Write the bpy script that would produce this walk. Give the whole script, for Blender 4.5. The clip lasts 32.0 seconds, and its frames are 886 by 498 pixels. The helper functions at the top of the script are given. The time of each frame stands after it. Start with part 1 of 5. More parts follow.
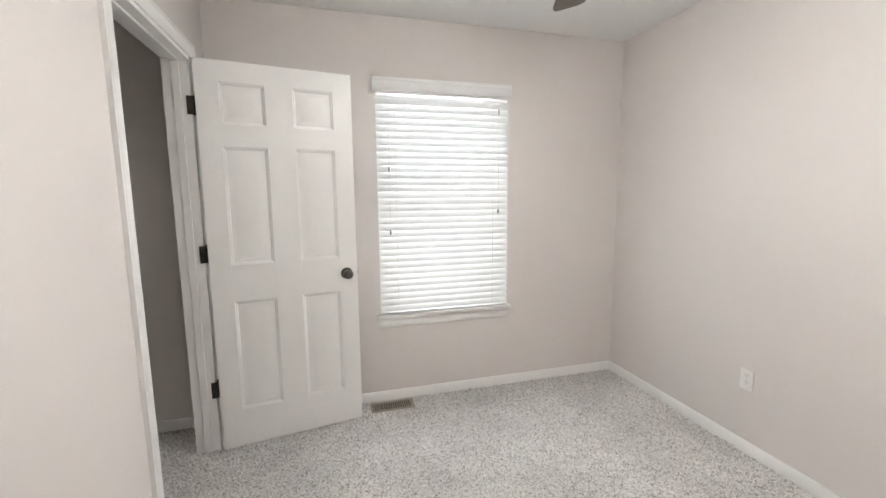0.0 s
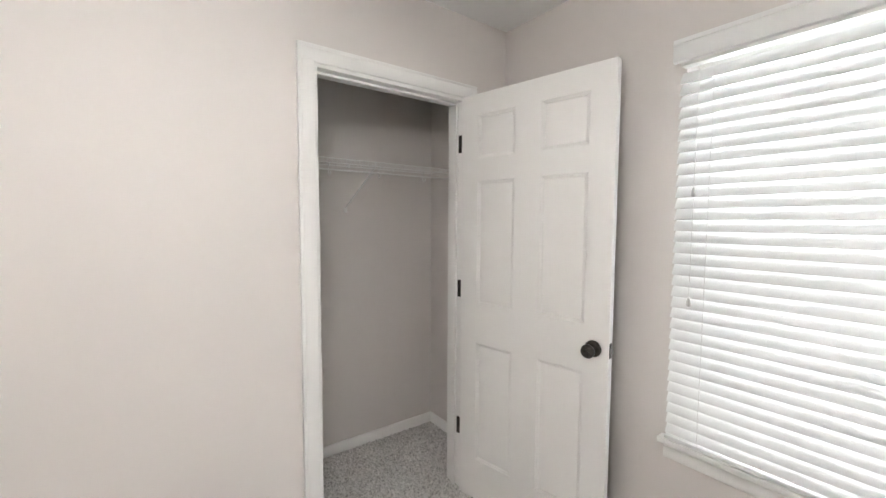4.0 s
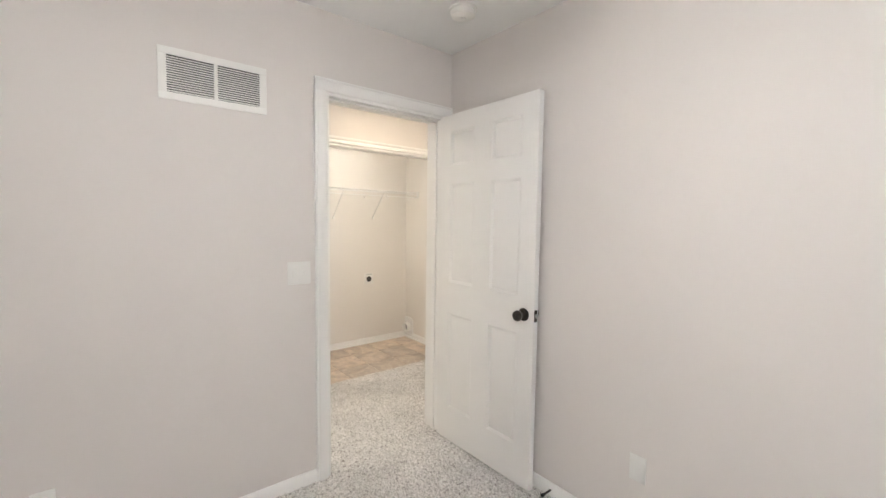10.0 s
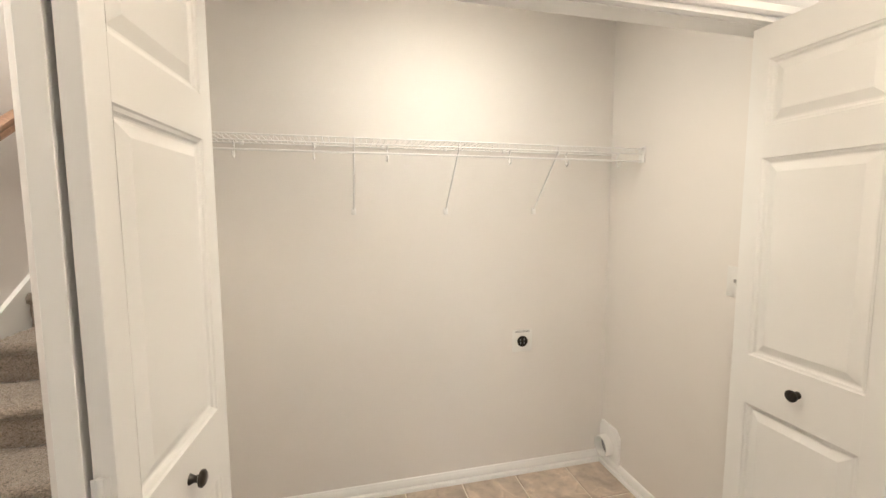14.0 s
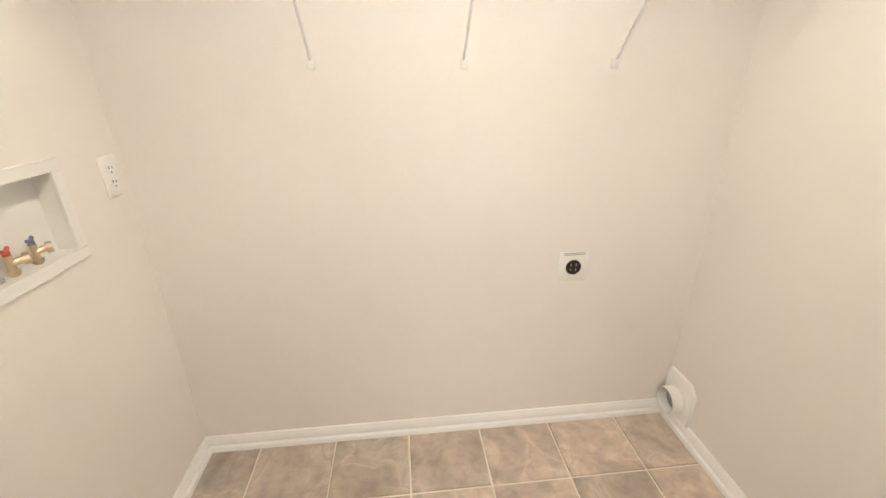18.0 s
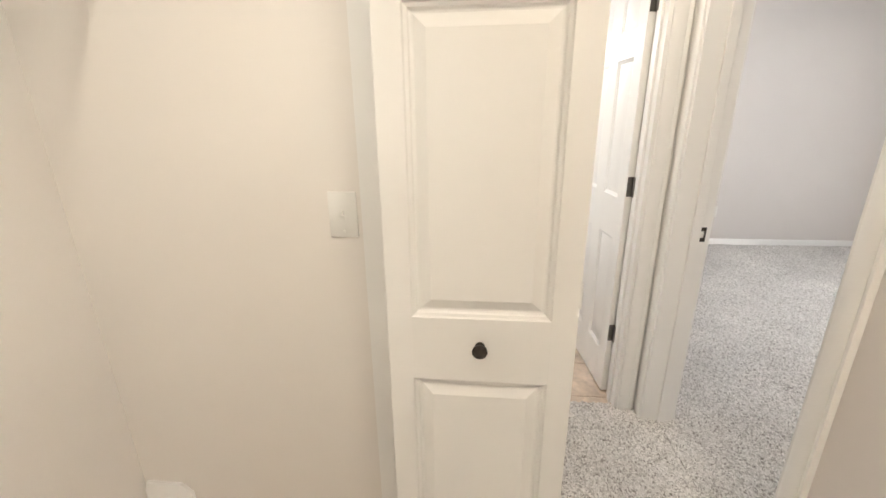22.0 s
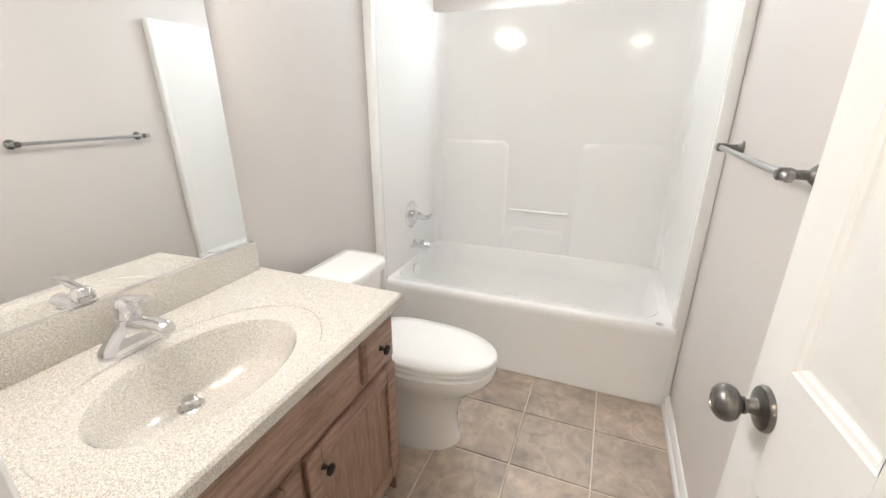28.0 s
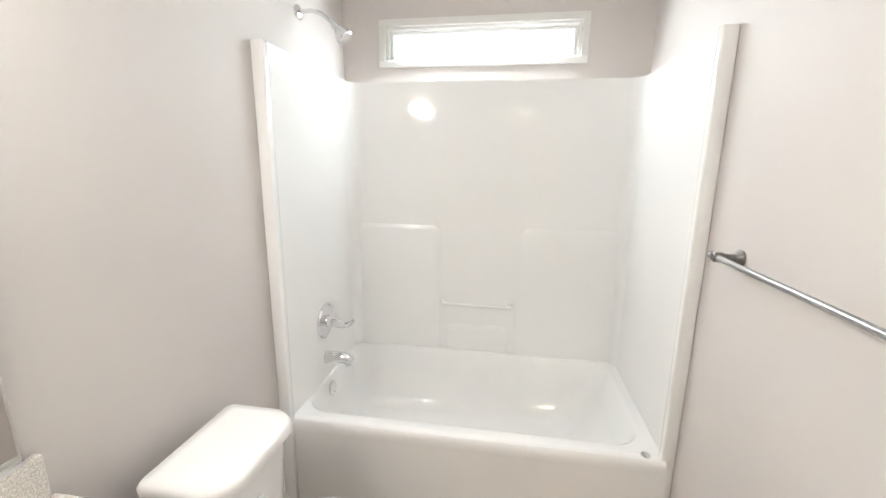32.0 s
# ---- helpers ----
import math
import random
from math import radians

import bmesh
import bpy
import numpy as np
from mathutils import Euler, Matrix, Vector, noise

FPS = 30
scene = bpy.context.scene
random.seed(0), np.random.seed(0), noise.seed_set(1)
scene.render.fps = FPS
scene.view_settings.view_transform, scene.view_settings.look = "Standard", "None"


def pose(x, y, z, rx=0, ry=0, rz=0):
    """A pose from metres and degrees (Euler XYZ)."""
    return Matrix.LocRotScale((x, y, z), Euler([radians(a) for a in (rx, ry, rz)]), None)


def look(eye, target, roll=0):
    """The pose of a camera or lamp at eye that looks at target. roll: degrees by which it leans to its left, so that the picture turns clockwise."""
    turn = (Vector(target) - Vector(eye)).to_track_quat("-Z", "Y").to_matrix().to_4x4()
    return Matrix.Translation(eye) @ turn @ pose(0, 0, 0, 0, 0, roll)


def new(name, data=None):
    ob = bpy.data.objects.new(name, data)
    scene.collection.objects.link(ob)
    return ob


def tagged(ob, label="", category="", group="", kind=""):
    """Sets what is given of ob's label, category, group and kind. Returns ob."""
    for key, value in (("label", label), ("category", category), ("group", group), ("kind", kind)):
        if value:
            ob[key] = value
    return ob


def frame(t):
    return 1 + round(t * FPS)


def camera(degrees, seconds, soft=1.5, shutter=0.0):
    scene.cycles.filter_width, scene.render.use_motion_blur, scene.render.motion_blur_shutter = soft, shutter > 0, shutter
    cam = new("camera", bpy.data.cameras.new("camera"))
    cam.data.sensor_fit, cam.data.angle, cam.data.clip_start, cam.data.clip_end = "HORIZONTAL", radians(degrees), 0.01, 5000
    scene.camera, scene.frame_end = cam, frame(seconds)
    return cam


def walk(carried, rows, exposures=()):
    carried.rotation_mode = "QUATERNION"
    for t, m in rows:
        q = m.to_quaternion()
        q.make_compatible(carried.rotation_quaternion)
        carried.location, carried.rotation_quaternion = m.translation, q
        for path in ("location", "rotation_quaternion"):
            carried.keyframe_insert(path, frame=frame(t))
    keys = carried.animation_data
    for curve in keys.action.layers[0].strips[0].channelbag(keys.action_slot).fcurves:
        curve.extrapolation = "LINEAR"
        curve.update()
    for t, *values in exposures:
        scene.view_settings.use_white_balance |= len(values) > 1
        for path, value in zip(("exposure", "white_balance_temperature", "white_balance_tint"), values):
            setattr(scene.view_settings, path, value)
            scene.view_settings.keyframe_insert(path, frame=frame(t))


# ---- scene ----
cam = camera(94.7, 32.0)
PATH = [
    (0, (0.792, 0.334, 1.371), (1.321, 2.245, 1.109), -0.5),
    (0.5, (0.91, 0.471, 1.362), (1.328, 2.411, 1.119), -0.5),
    (1, (1.04, 0.593, 1.368), (1.16, 2.578, 1.152), -0.4),
    (1.5, (1.181, 0.721, 1.419), (0.978, 2.7, 1.207), -0.1),
    (2, (1.283, 0.877, 1.425), (0.75, 2.795, 1.228), 0.1),
    (2.5, (1.357, 1.017, 1.435), (0.516, 2.822, 1.244), 0.2),
    (4.5, (1.945, 1.469, 1.416), (0.138, 2.32, 1.315), 0.2),
    (5, (2.057, 1.664, 1.398), (0.107, 2.101, 1.327), 0.2),
    (5.5, (2.131, 1.818, 1.427), (0.135, 1.912, 1.347), 0.4),
    (6, (2.262, 1.958, 1.404), (0.268, 1.797, 1.362), 0.5),
    (6.5, (2.309, 2.104, 1.405), (0.365, 1.636, 1.356), 0.5),
    (7, (2.347, 2.187, 1.402), (0.471, 1.497, 1.357), 0.5),
    (7.5, (2.373, 2.241, 1.39), (0.572, 1.373, 1.343), 0.6),
    (8, (2.378, 2.274, 1.385), (0.654, 1.26, 1.325), 0.6),
    (8.5, (2.344, 2.276, 1.39), (0.701, 1.137, 1.314), 0.5),
    (9, (2.251, 2.187, 1.396), (0.728, 0.894, 1.3), 0.7),
    (9.5, (2.09, 1.975, 1.415), (0.683, 0.558, 1.295), 0.6),
    (10, (1.874, 1.71, 1.396), (0.617, 0.161, 1.258), 0.8),
    (10.5, (1.652, 1.419, 1.388), (0.515, -0.22, 1.245), 0.4),
    (11, (1.435, 1.142, 1.388), (0.394, -0.56, 1.239), 0.2),
    (11.5, (1.208, 0.864, 1.415), (0.273, -0.896, 1.251), -0.5),
    (12, (1.025, 0.561, 1.436), (0.194, -1.250, 1.261), 0.6),
    (12.5, (0.846, 0.267, 1.444), (0.117, -1.587, 1.261), 0.9),
    (13, (0.717, 0.022, 1.437), (0.079, -1.865, 1.255), -0.0),
    (13.5, (0.646, -0.209, 1.412), (0.079, -2.12, 1.244), -0.3),
    (15.5, (0.322, -0.765, 1.479), (0.117, -2.708, 1.049), 0.1),
    (16, (0.322, -0.816, 1.436), (0.133, -2.737, 0.911), -0.1),
    (16.5, (0.321, -0.861, 1.419), (0.141, -2.754, 0.799), -0.2),
    (17, (0.31, -0.924, 1.399), (0.142, -2.795, 0.713), -0.3),
    (17.5, (0.302, -0.986, 1.383), (0.129, -2.837, 0.647), -0.3),
    (18, (0.266, -1.044, 1.376), (0.076, -2.88, 0.604), -0.4),
    (18.5, (0.245, -1.069, 1.376), (-0.031, -2.885, 0.585), -0.3),
    (19, (0.217, -1.124, 1.349), (-0.373, -2.872, 0.574), -0.1),
    (19.5, (0.183, -1.18, 1.351), (-0.694, -2.808, 0.588), -0.4),
    (20, (0.2, -1.215, 1.355), (-1.027, -2.609, 0.613), -0.3),
    (20.5, (0.195, -1.239, 1.353), (-1.314, -2.338, 0.635), -0.4),
    (21, (0.193, -1.261, 1.376), (-1.522, -2.02, 0.681), -0.5),
    (21.5, (0.172, -1.266, 1.385), (-1.657, -1.74, 0.729), -0.6),
    (22, (0.113, -1.255, 1.38), (-1.783, -1.435, 0.769), -0.6),
    (22.5, (0.018, -1.2, 1.388), (-1.903, -1.178, 0.832), -0.7),
    (23, (-0.084, -1.109, 1.438), (-2.037, -1.035, 1.01), -0.7),
    (23.5, (-0.237, -1.033, 1.438), (-2.217, -0.941, 1.17), -0.5),
    (24, (-0.507, -0.928, 1.439), (-2.493, -0.869, 1.212), -0.7),
    (24.5, (-0.749, -0.874, 1.415), (-2.739, -0.896, 1.214), -0.4),
    (25, (-0.977, -0.847, 1.416), (-2.955, -1.068, 1.223), -0.3),
    (25.5, (-1.181, -0.844, 1.409), (-3.132, -1.235, 1.21), 0.0),
    (27.5, (-1.655, -0.919, 1.357), (-3.462, -1.577, 0.81), 0.0),
    (28, (-1.708, -0.914, 1.349), (-3.455, -1.612, 0.669), 0.1),
    (28.5, (-1.76, -0.907, 1.338), (-3.475, -1.627, 0.602), 0.1),
    (29, (-1.807, -0.906, 1.346), (-3.503, -1.635, 0.576), -0.1),
    (29.5, (-1.867, -0.932, 1.361), (-3.561, -1.641, 0.569), -0.2),
    (30, (-1.968, -0.986, 1.367), (-3.688, -1.634, 0.579), -0.0),
    (30.5, (-2.084, -1.045, 1.379), (-3.858, -1.557, 0.609), 0.0),
    (31, (-2.169, -1.093, 1.39), (-3.985, -1.5, 0.657), 0.1),
    (31.5, (-2.179, -1.128, 1.437), (-4.046, -1.485, 0.813), 0.3),
    (32, (-2.149, -1.143, 1.455), (-4.08, -1.452, 1.037), 0.7),
]
EXPOSURES = [(0, 0.0), (2.5, -0.02), (6, 0.0), (8, -0.03), (9, 0.0), (11, -0.17), (13, -0.17), (15.5, 0.1), (18, 0.17), (20, -0.02), (22, 0.03), (23, -0.05), (24.5, -0.1), (25.5, -0.05), (28, 0.0), (32, 0.0)]
walk(cam, [(t, look(eye, target, roll)) for t, eye, target, roll in PATH], EXPOSURES)

# ---- world and lights ----
world = bpy.data.worlds.new("sky")
scene.world = world
world.use_nodes = True
wt = world.node_tree
sky = wt.nodes.new("ShaderNodeTexSky")
sky.sky_type = "NISHITA"
sky.sun_disc = False
sky.sun_elevation = radians(48)
sky.sun_rotation = radians(180)
wt.links.new(sky.outputs[0], wt.nodes["Background"].inputs[0])
wt.nodes["Background"].inputs[1].default_value = 0.12


def lamp(name, kind, m, watts, colour, size=0.2, size_y=None):
    data = bpy.data.lights.new(name, kind)
    data.energy, data.color = watts, colour
    if kind == "AREA":
        data.size = size
        if size_y:
            data.shape, data.size_y = "RECTANGLE", size_y
    elif kind == "SUN":
        data.angle = size
    else:
        data.shadow_soft_size = size
    ob = new(name, data)
    ob.matrix_world = m
    return ob


DAY, WARM, TAN, SOFT = (0.875, 0.94, 1.0), (1.0, 0.945, 0.83), (1.0, 0.86, 0.675), (1.0, 0.982, 0.97)
lamp("sun", "SUN", look((0, -8, 9), (0, 0, 0)), 2.5, (1.0, 0.96, 0.9), radians(0.6))
# daylight reaching the windows
lamp("window_daylight", "AREA", look((1.53, 3.65, 1.50), (1.53, 0, 1.35)), 150, (0.87, 0.945, 1.0), 2.4, 2.8)
lamp("window_opening_daylight", "AREA", look((1.53, 2.872, 1.30), (1.53, 0, 1.30)), 4, DAY, 0.86, 1.36)
lamp("bath_window_daylight", "AREA", look((-4.315, -1.32, 2.04), (-2.9, -1.3, 0.9)), 11.5, (0.90, 0.96, 1.0), 0.84, 0.15)
lamp("far_bedroom_daylight", "AREA", look((-2.0, 2.84, 1.4), (-2.3, 0, 0.9)), 27, DAY, 1.6, 1.4)
# light of unseen ceiling fittings, a bare stairwell lamp and the vanity fitting
# laundry lamp and dome are unseen, added to brighten the closet
lamp("added_laundry_light", "AREA", look((0.12, -1.66, 2.345), (0.12, -1.66, 0)), 9.0, WARM, 0.26)
lamp("hall_light", "AREA", look((0.15, -0.74, 2.345), (0.15, -0.74, 0)), 10.2, (1.0, 0.85, 0.66), 0.26)
# hall-end lamp and its dome are added to lift the dark end; none seen
lamp("added_hall_end_light", "AREA", look((-1.2, -0.95, 2.345), (-1.2, -0.95, 0)), 4.6, TAN, 0.26)
# two unseen lamps added to brighten the stairs; the upper one has no fitting
lamp("added_stair_light", "AREA", look((1.75, -1.1, 2.345), (1.75, -1.1, 0)), 15, WARM, 0.24)
lamp("added_stairwell_light", "AREA", look((1.75, -2.6, 4.1), (1.75, -2.6, 0)), 52, WARM, 0.5)
for bx in (-2.46, -2.22, -1.98):
    lamp("vanity_bulb", "AREA", look((bx, -1.93, 1.955), (bx - 0.6, -0.75, 0.6)), 4.4, SOFT, 0.09)

# ---- materials ----
def material(name, base, rough=0.5, metal=0.0, spec=0.5):
    m = bpy.data.materials.new(name)
    m.use_nodes = True
    b = m.node_tree.nodes["Principled BSDF"]
    b.inputs["Base Color"].default_value = (*base, 1)
    b.inputs["Roughness"].default_value = rough
    b.inputs["Metallic"].default_value = metal
    b.inputs["Specular IOR Level"].default_value = spec
    return m, m.node_tree.nodes, m.node_tree.links, b


def coords(n, l, scale, detail=2.0, vec=None, stretch=None, dist=0.0):
    """Noise in metres: a noise texture on object coordinates."""
    t = n.new("ShaderNodeTexCoord")
    src = vec or t.outputs["Object"]
    if stretch:
        mp = n.new("ShaderNodeMapping")
        mp.inputs["Scale"].default_value = stretch
        l.new(src, mp.inputs[0])
        src = mp.outputs[0]
    x = n.new("ShaderNodeTexNoise")
    x.inputs["Scale"].default_value = scale
    x.inputs["Detail"].default_value = detail
    x.inputs["Distortion"].default_value = dist
    l.new(src, x.inputs["Vector"])
    return x


def ramp(n, l, src, stops):
    r = n.new("ShaderNodeValToRGB")
    el = r.color_ramp.elements
    while len(el) < len(stops):
        el.new(0.5)
    for e, (p, c) in zip(el, stops):
        e.position, e.color = p, (*c, 1)
    l.new(src, r.inputs[0])
    return r.outputs[0]


def bump(n, l, b, src, strength, dist):
    u = n.new("ShaderNodeBump")
    u.inputs["Strength"].default_value = strength
    u.inputs["Distance"].default_value = dist
    l.new(src, u.inputs["Height"])
    l.new(u.outputs[0], b.inputs["Normal"])
    return u


def painted(name, base, rough, grain=260, depth=0.0006, vary=0.03):
    m, n, l, b = material(name, base, rough)
    big = coords(n, l, 0.9, 3)
    lo, hi = [tuple(c * k for c in base) for k in (1 - vary, 1 + vary)]
    l.new(ramp(n, l, big.outputs[0], [(0.3, lo), (0.7, hi)]), b.inputs["Base Color"])
    bump(n, l, b, coords(n, l, grain, 3).outputs[0], 0.35, depth)
    return m


WALL = painted("greige_wall_paint", (0.700, 0.660, 0.632), 0.62)
# wall paint again, about 12% lighter: the laundry's stronger light is in the colour
LIT_WALL = painted("lit_wall_paint", (0.78, 0.745, 0.705), 0.6)
CEIL = painted("ceiling_paint", (0.86, 0.86, 0.85), 0.8, 120, 0.001, 0.015)
TRIM = painted("white_trim_paint", (0.83, 0.82, 0.80), 0.32, 40, 0.00004, 0.012)
DOOR = painted("white_door_paint", (0.82, 0.81, 0.79), 0.38, 90, 0.0001, 0.015)


def carpet_material(name, tint, fleck_size=165, relief=0.006, relief_size=190):
    m, n, l, b = material(name, (0.4, 0.37, 0.33), 0.95, 0, 0.15)
    t = n.new("ShaderNodeTexCoord")
    v = n.new("ShaderNodeTexVoronoi")
    v.inputs["Scale"].default_value = fleck_size
    warp = coords(n, l, 35, 2)
    mixv = n.new("ShaderNodeMixRGB")
    mixv.inputs[0].default_value = 0.035
    l.new(t.outputs["Object"], mixv.inputs[1])
    l.new(warp.outputs["Color"], mixv.inputs[2])
    l.new(mixv.outputs[0], v.inputs["Vector"])
    fleck = n.new("ShaderNodeSeparateColor")
    l.new(v.outputs["Color"], fleck.inputs[0])
    tone = ramp(n, l, fleck.outputs[0], [(p, tuple(c * k for c, k in zip(q, tint))) for p, q in ((0.0, (0.27, 0.25, 0.23)), (0.15, (0.48, 0.455, 0.43)), (0.5, (0.68, 0.655, 0.63)), (1.0, (0.86, 0.835, 0.81)))])
    wide = ramp(n, l, coords(n, l, 2.6, 4).outputs[0], [(0.3, (0.86, 0.86, 0.86)), (0.7, (1.08, 1.08, 1.08))])
    mul = n.new("ShaderNodeMixRGB")
    mul.blend_type = "MULTIPLY"
    mul.inputs[0].default_value = 1
    l.new(tone, mul.inputs[1])
    l.new(wide, mul.inputs[2])
    l.new(mul.outputs[0], b.inputs["Base Color"])
    b.inputs["Sheen Weight"].default_value = 0.25
    pile = coords(n, l, relief_size, 3, None, None, 1.2)
    bump(n, l, b, pile.outputs[0], 0.9, relief)
    return m


CARPET = carpet_material("speckled_carpet", (1, 1, 1))
STAIRPILE = carpet_material("stair_carpet", (0.52, 0.445, 0.38), 240, 0.012, 110)


def tile_material():
    m, n, l, b = material("slate_look_tile", (0.3, 0.25, 0.2), 0.4)
    info = n.new("ShaderNodeObjectInfo")
    t = n.new("ShaderNodeTexCoord")
    add = n.new("ShaderNodeVectorMath")
    add.operation = "MULTIPLY_ADD"
    add.inputs[1].default_value = (9, 7, 5)
    comb = n.new("ShaderNodeCombineXYZ")
    for k in range(3):
        l.new(info.outputs["Random"], comb.inputs[k])
    l.new(comb.outputs[0], add.inputs[0])
    l.new(t.outputs["Object"], add.inputs[2])
    big = coords(n, l, 5, 6, add.outputs[0], None, 0.7)
    fine = coords(n, l, 22, 6, add.outputs[0], None, 0.4)
    tone = ramp(n, l, big.outputs[0], [(0.30, (0.37, 0.315, 0.27)), (0.42, (0.48, 0.41, 0.35)), (0.52, (0.55, 0.47, 0.40)), (0.575, (0.64, 0.555, 0.48)), (0.60, (0.53, 0.45, 0.38)), (0.74, (0.68, 0.60, 0.525))])
    flake = ramp(n, l, fine.outputs[0], [(0.33, (0.84, 0.835, 0.83)), (0.50, (1.0, 0.99, 0.975)), (0.68, (1.10, 1.08, 1.05))])
    each = ramp(n, l, info.outputs["Random"], [(0.0, (0.80, 0.80, 0.80)), (1.0, (1.06, 1.02, 0.98))])
    out = tone
    for other in (flake, each):
        mul = n.new("ShaderNodeMixRGB")
        mul.blend_type = "MULTIPLY"
        mul.inputs[0].default_value = 1
        l.new(out, mul.inputs[1])
        l.new(other, mul.inputs[2])
        out = mul.outputs[0]
    l.new(out, b.inputs["Base Color"])
    l.new(ramp(n, l, fine.outputs[0], [(0.3, (0.32,) * 3), (0.7, (0.52,) * 3)]), b.inputs["Roughness"])
    bump(n, l, b, big.outputs[0], 0.25, 0.003)
    return m


TILE = tile_material()
GROUT = painted("tan_grout", (0.80, 0.725, 0.635), 0.9, 300, 0.001, 0.08)


def wood_material(name, dark, light, scale=1.0, rough=0.42):
    m, n, l, b = material(name, light, rough)
    g = coords(n, l, 9 * scale, 5, None, (1.2, 14, 1.2), 0.5)
    f = coords(n, l, 60 * scale, 3, None, (0.5, 22, 0.5))
    tone = ramp(n, l, g.outputs[0], [(0.32, dark), (0.5, tuple((a + c) / 2 for a, c in zip(dark, light))), (0.7, light)])
    pore = ramp(n, l, f.outputs[0], [(0.3, (0.62, 0.6, 0.58)), (0.5, (1, 1, 1))])
    mul = n.new("ShaderNodeMixRGB")
    mul.blend_type = "MULTIPLY"
    mul.inputs[0].default_value = 0.8
    l.new(tone, mul.inputs[1])
    l.new(pore, mul.inputs[2])
    l.new(mul.outputs[0], b.inputs["Base Color"])
    bump(n, l, b, f.outputs[0], 0.3, 0.0006)
    return m


OAK = wood_material("stained_oak", (0.23, 0.135, 0.095), (0.44, 0.285, 0.21))
RAILWOOD = wood_material("honey_oak", (0.25, 0.135, 0.08), (0.40, 0.235, 0.15))
BLADE = wood_material("dark_walnut", (0.045, 0.034, 0.028), (0.115, 0.088, 0.072))


def stone_material():
    m, n, l, b = material("speckled_cultured_stone", (0.6, 0.55, 0.46), 0.2)
    v = coords(n, l, 560, 1.5)
    v2 = coords(n, l, 210, 2)
    tone = ramp(n, l, v.outputs[0], [(0.34, (0.42, 0.365, 0.295)), (0.43, (0.59, 0.54, 0.47)), (0.51, (0.69, 0.66, 0.61)), (0.64, (0.80, 0.79, 0.76))])
    two = ramp(n, l, v2.outputs[0], [(0.36, (0.86, 0.84, 0.81)), (0.6, (1.03, 1.03, 1.03))])
    mul = n.new("ShaderNodeMixRGB")
    mul.blend_type = "MULTIPLY"
    mul.inputs[0].default_value = 1
    l.new(tone, mul.inputs[1])
    l.new(two, mul.inputs[2])
    l.new(mul.outputs[0], b.inputs["Base Color"])
    b.inputs["Coat Weight"].default_value = 0.7
    b.inputs["Coat Roughness"].default_value = 0.12
    return m


STONE = stone_material()
ACRYL = material("white_acrylic", (0.88, 0.875, 0.86), 0.07)[0]
CERAM = material("white_ceramic", (0.87, 0.86, 0.84), 0.07)[0]
SEATP = material("white_plastic_seat", (0.84, 0.84, 0.83), 0.2)[0]
PLATE = material("white_plastic", (0.80, 0.79, 0.76), 0.35)[0]
WIRE = material("white_vinyl_wire", (0.82, 0.81, 0.79), 0.35)[0]
CHROME = material("polished_chrome", (0.76, 0.76, 0.77), 0.07, 1.0)[0]
MIRROR = material("mirror_silver", (0.92, 0.93, 0.92), 0.01, 1.0)[0]
# near-black for painted shade in slots and ducts, and for black rubber
SHADE_AND_RUBBER = material("recess_shade_and_rubber", (0.02, 0.02, 0.02), 0.8)[0]
BRASS = material("brass_valve", (0.70, 0.57, 0.41), 0.35, 1.0)[0]
RED = material("red_plastic", (0.50, 0.09, 0.07), 0.4)[0]
BLUE = material("blue_plastic", (0.10, 0.13, 0.22), 0.4)[0]
STEEL = material("tan_enamelled_steel", (0.36, 0.31, 0.25), 0.45)[0]
CORDEND = material("clear_grey_plastic", (0.52, 0.52, 0.51), 0.3)[0]
# grey of printed marks, and of painted shade in the pipe and grille slots
PRINT_AND_SHADE = material("grey_print_and_shade", (0.35, 0.35, 0.35), 0.7)[0]


def metal_material(name, base, rough, vary):
    m, n, l, b = material(name, base, rough, 0.85)
    x = coords(n, l, 90, 3)
    l.new(ramp(n, l, x.outputs[0], [(0.3, tuple(c * (1 - vary) for c in base)), (0.7, tuple(c * (1 + vary) for c in base))]), b.inputs["Base Color"])
    return m


BRONZE = metal_material("oil_rubbed_bronze", (0.055, 0.048, 0.042), 0.3, 0.3)
PEWTER = metal_material("dark_pewter", (0.20, 0.19, 0.18), 0.28, 0.2)
NICKEL = metal_material("brushed_nickel", (0.42, 0.42, 0.42), 0.3, 0.1)


def glow_material(name, base, strength):
    m, n, l, b = material(name, base, 0.35)
    b.inputs["Emission Color"].default_value = (*base, 1)
    b.inputs["Emission Strength"].default_value = strength
    return m


BOWL = glow_material("lit_frosted_glass", (0.98, 0.955, 0.935), 72.0)
BOWL_INSIDE = glow_material("bulb_lit_glass_inside", (0.98, 0.955, 0.935), 24.0)
OUTSIDE = glow_material("bright_overcast_distance", (0.94, 0.97, 1.0), 2.2)
BULB = glow_material("lit_bulb_glass", (1.0, 0.90, 0.74), 8.0)


def slat_material():
    m, n, l, b = material("white_blind_slat", (0.84, 0.84, 0.83), 0.4)
    tr = n.new("ShaderNodeBsdfTranslucent")
    tr.inputs[0].default_value = (0.85, 0.86, 0.86, 1)
    mix = n.new("ShaderNodeMixShader")
    mix.inputs[0].default_value = 0.12
    l.new(b.outputs[0], mix.inputs[1])
    l.new(tr.outputs[0], mix.inputs[2])
    l.new(mix.outputs[0], n["Material Output"].inputs[0])
    return m


SLAT = slat_material()


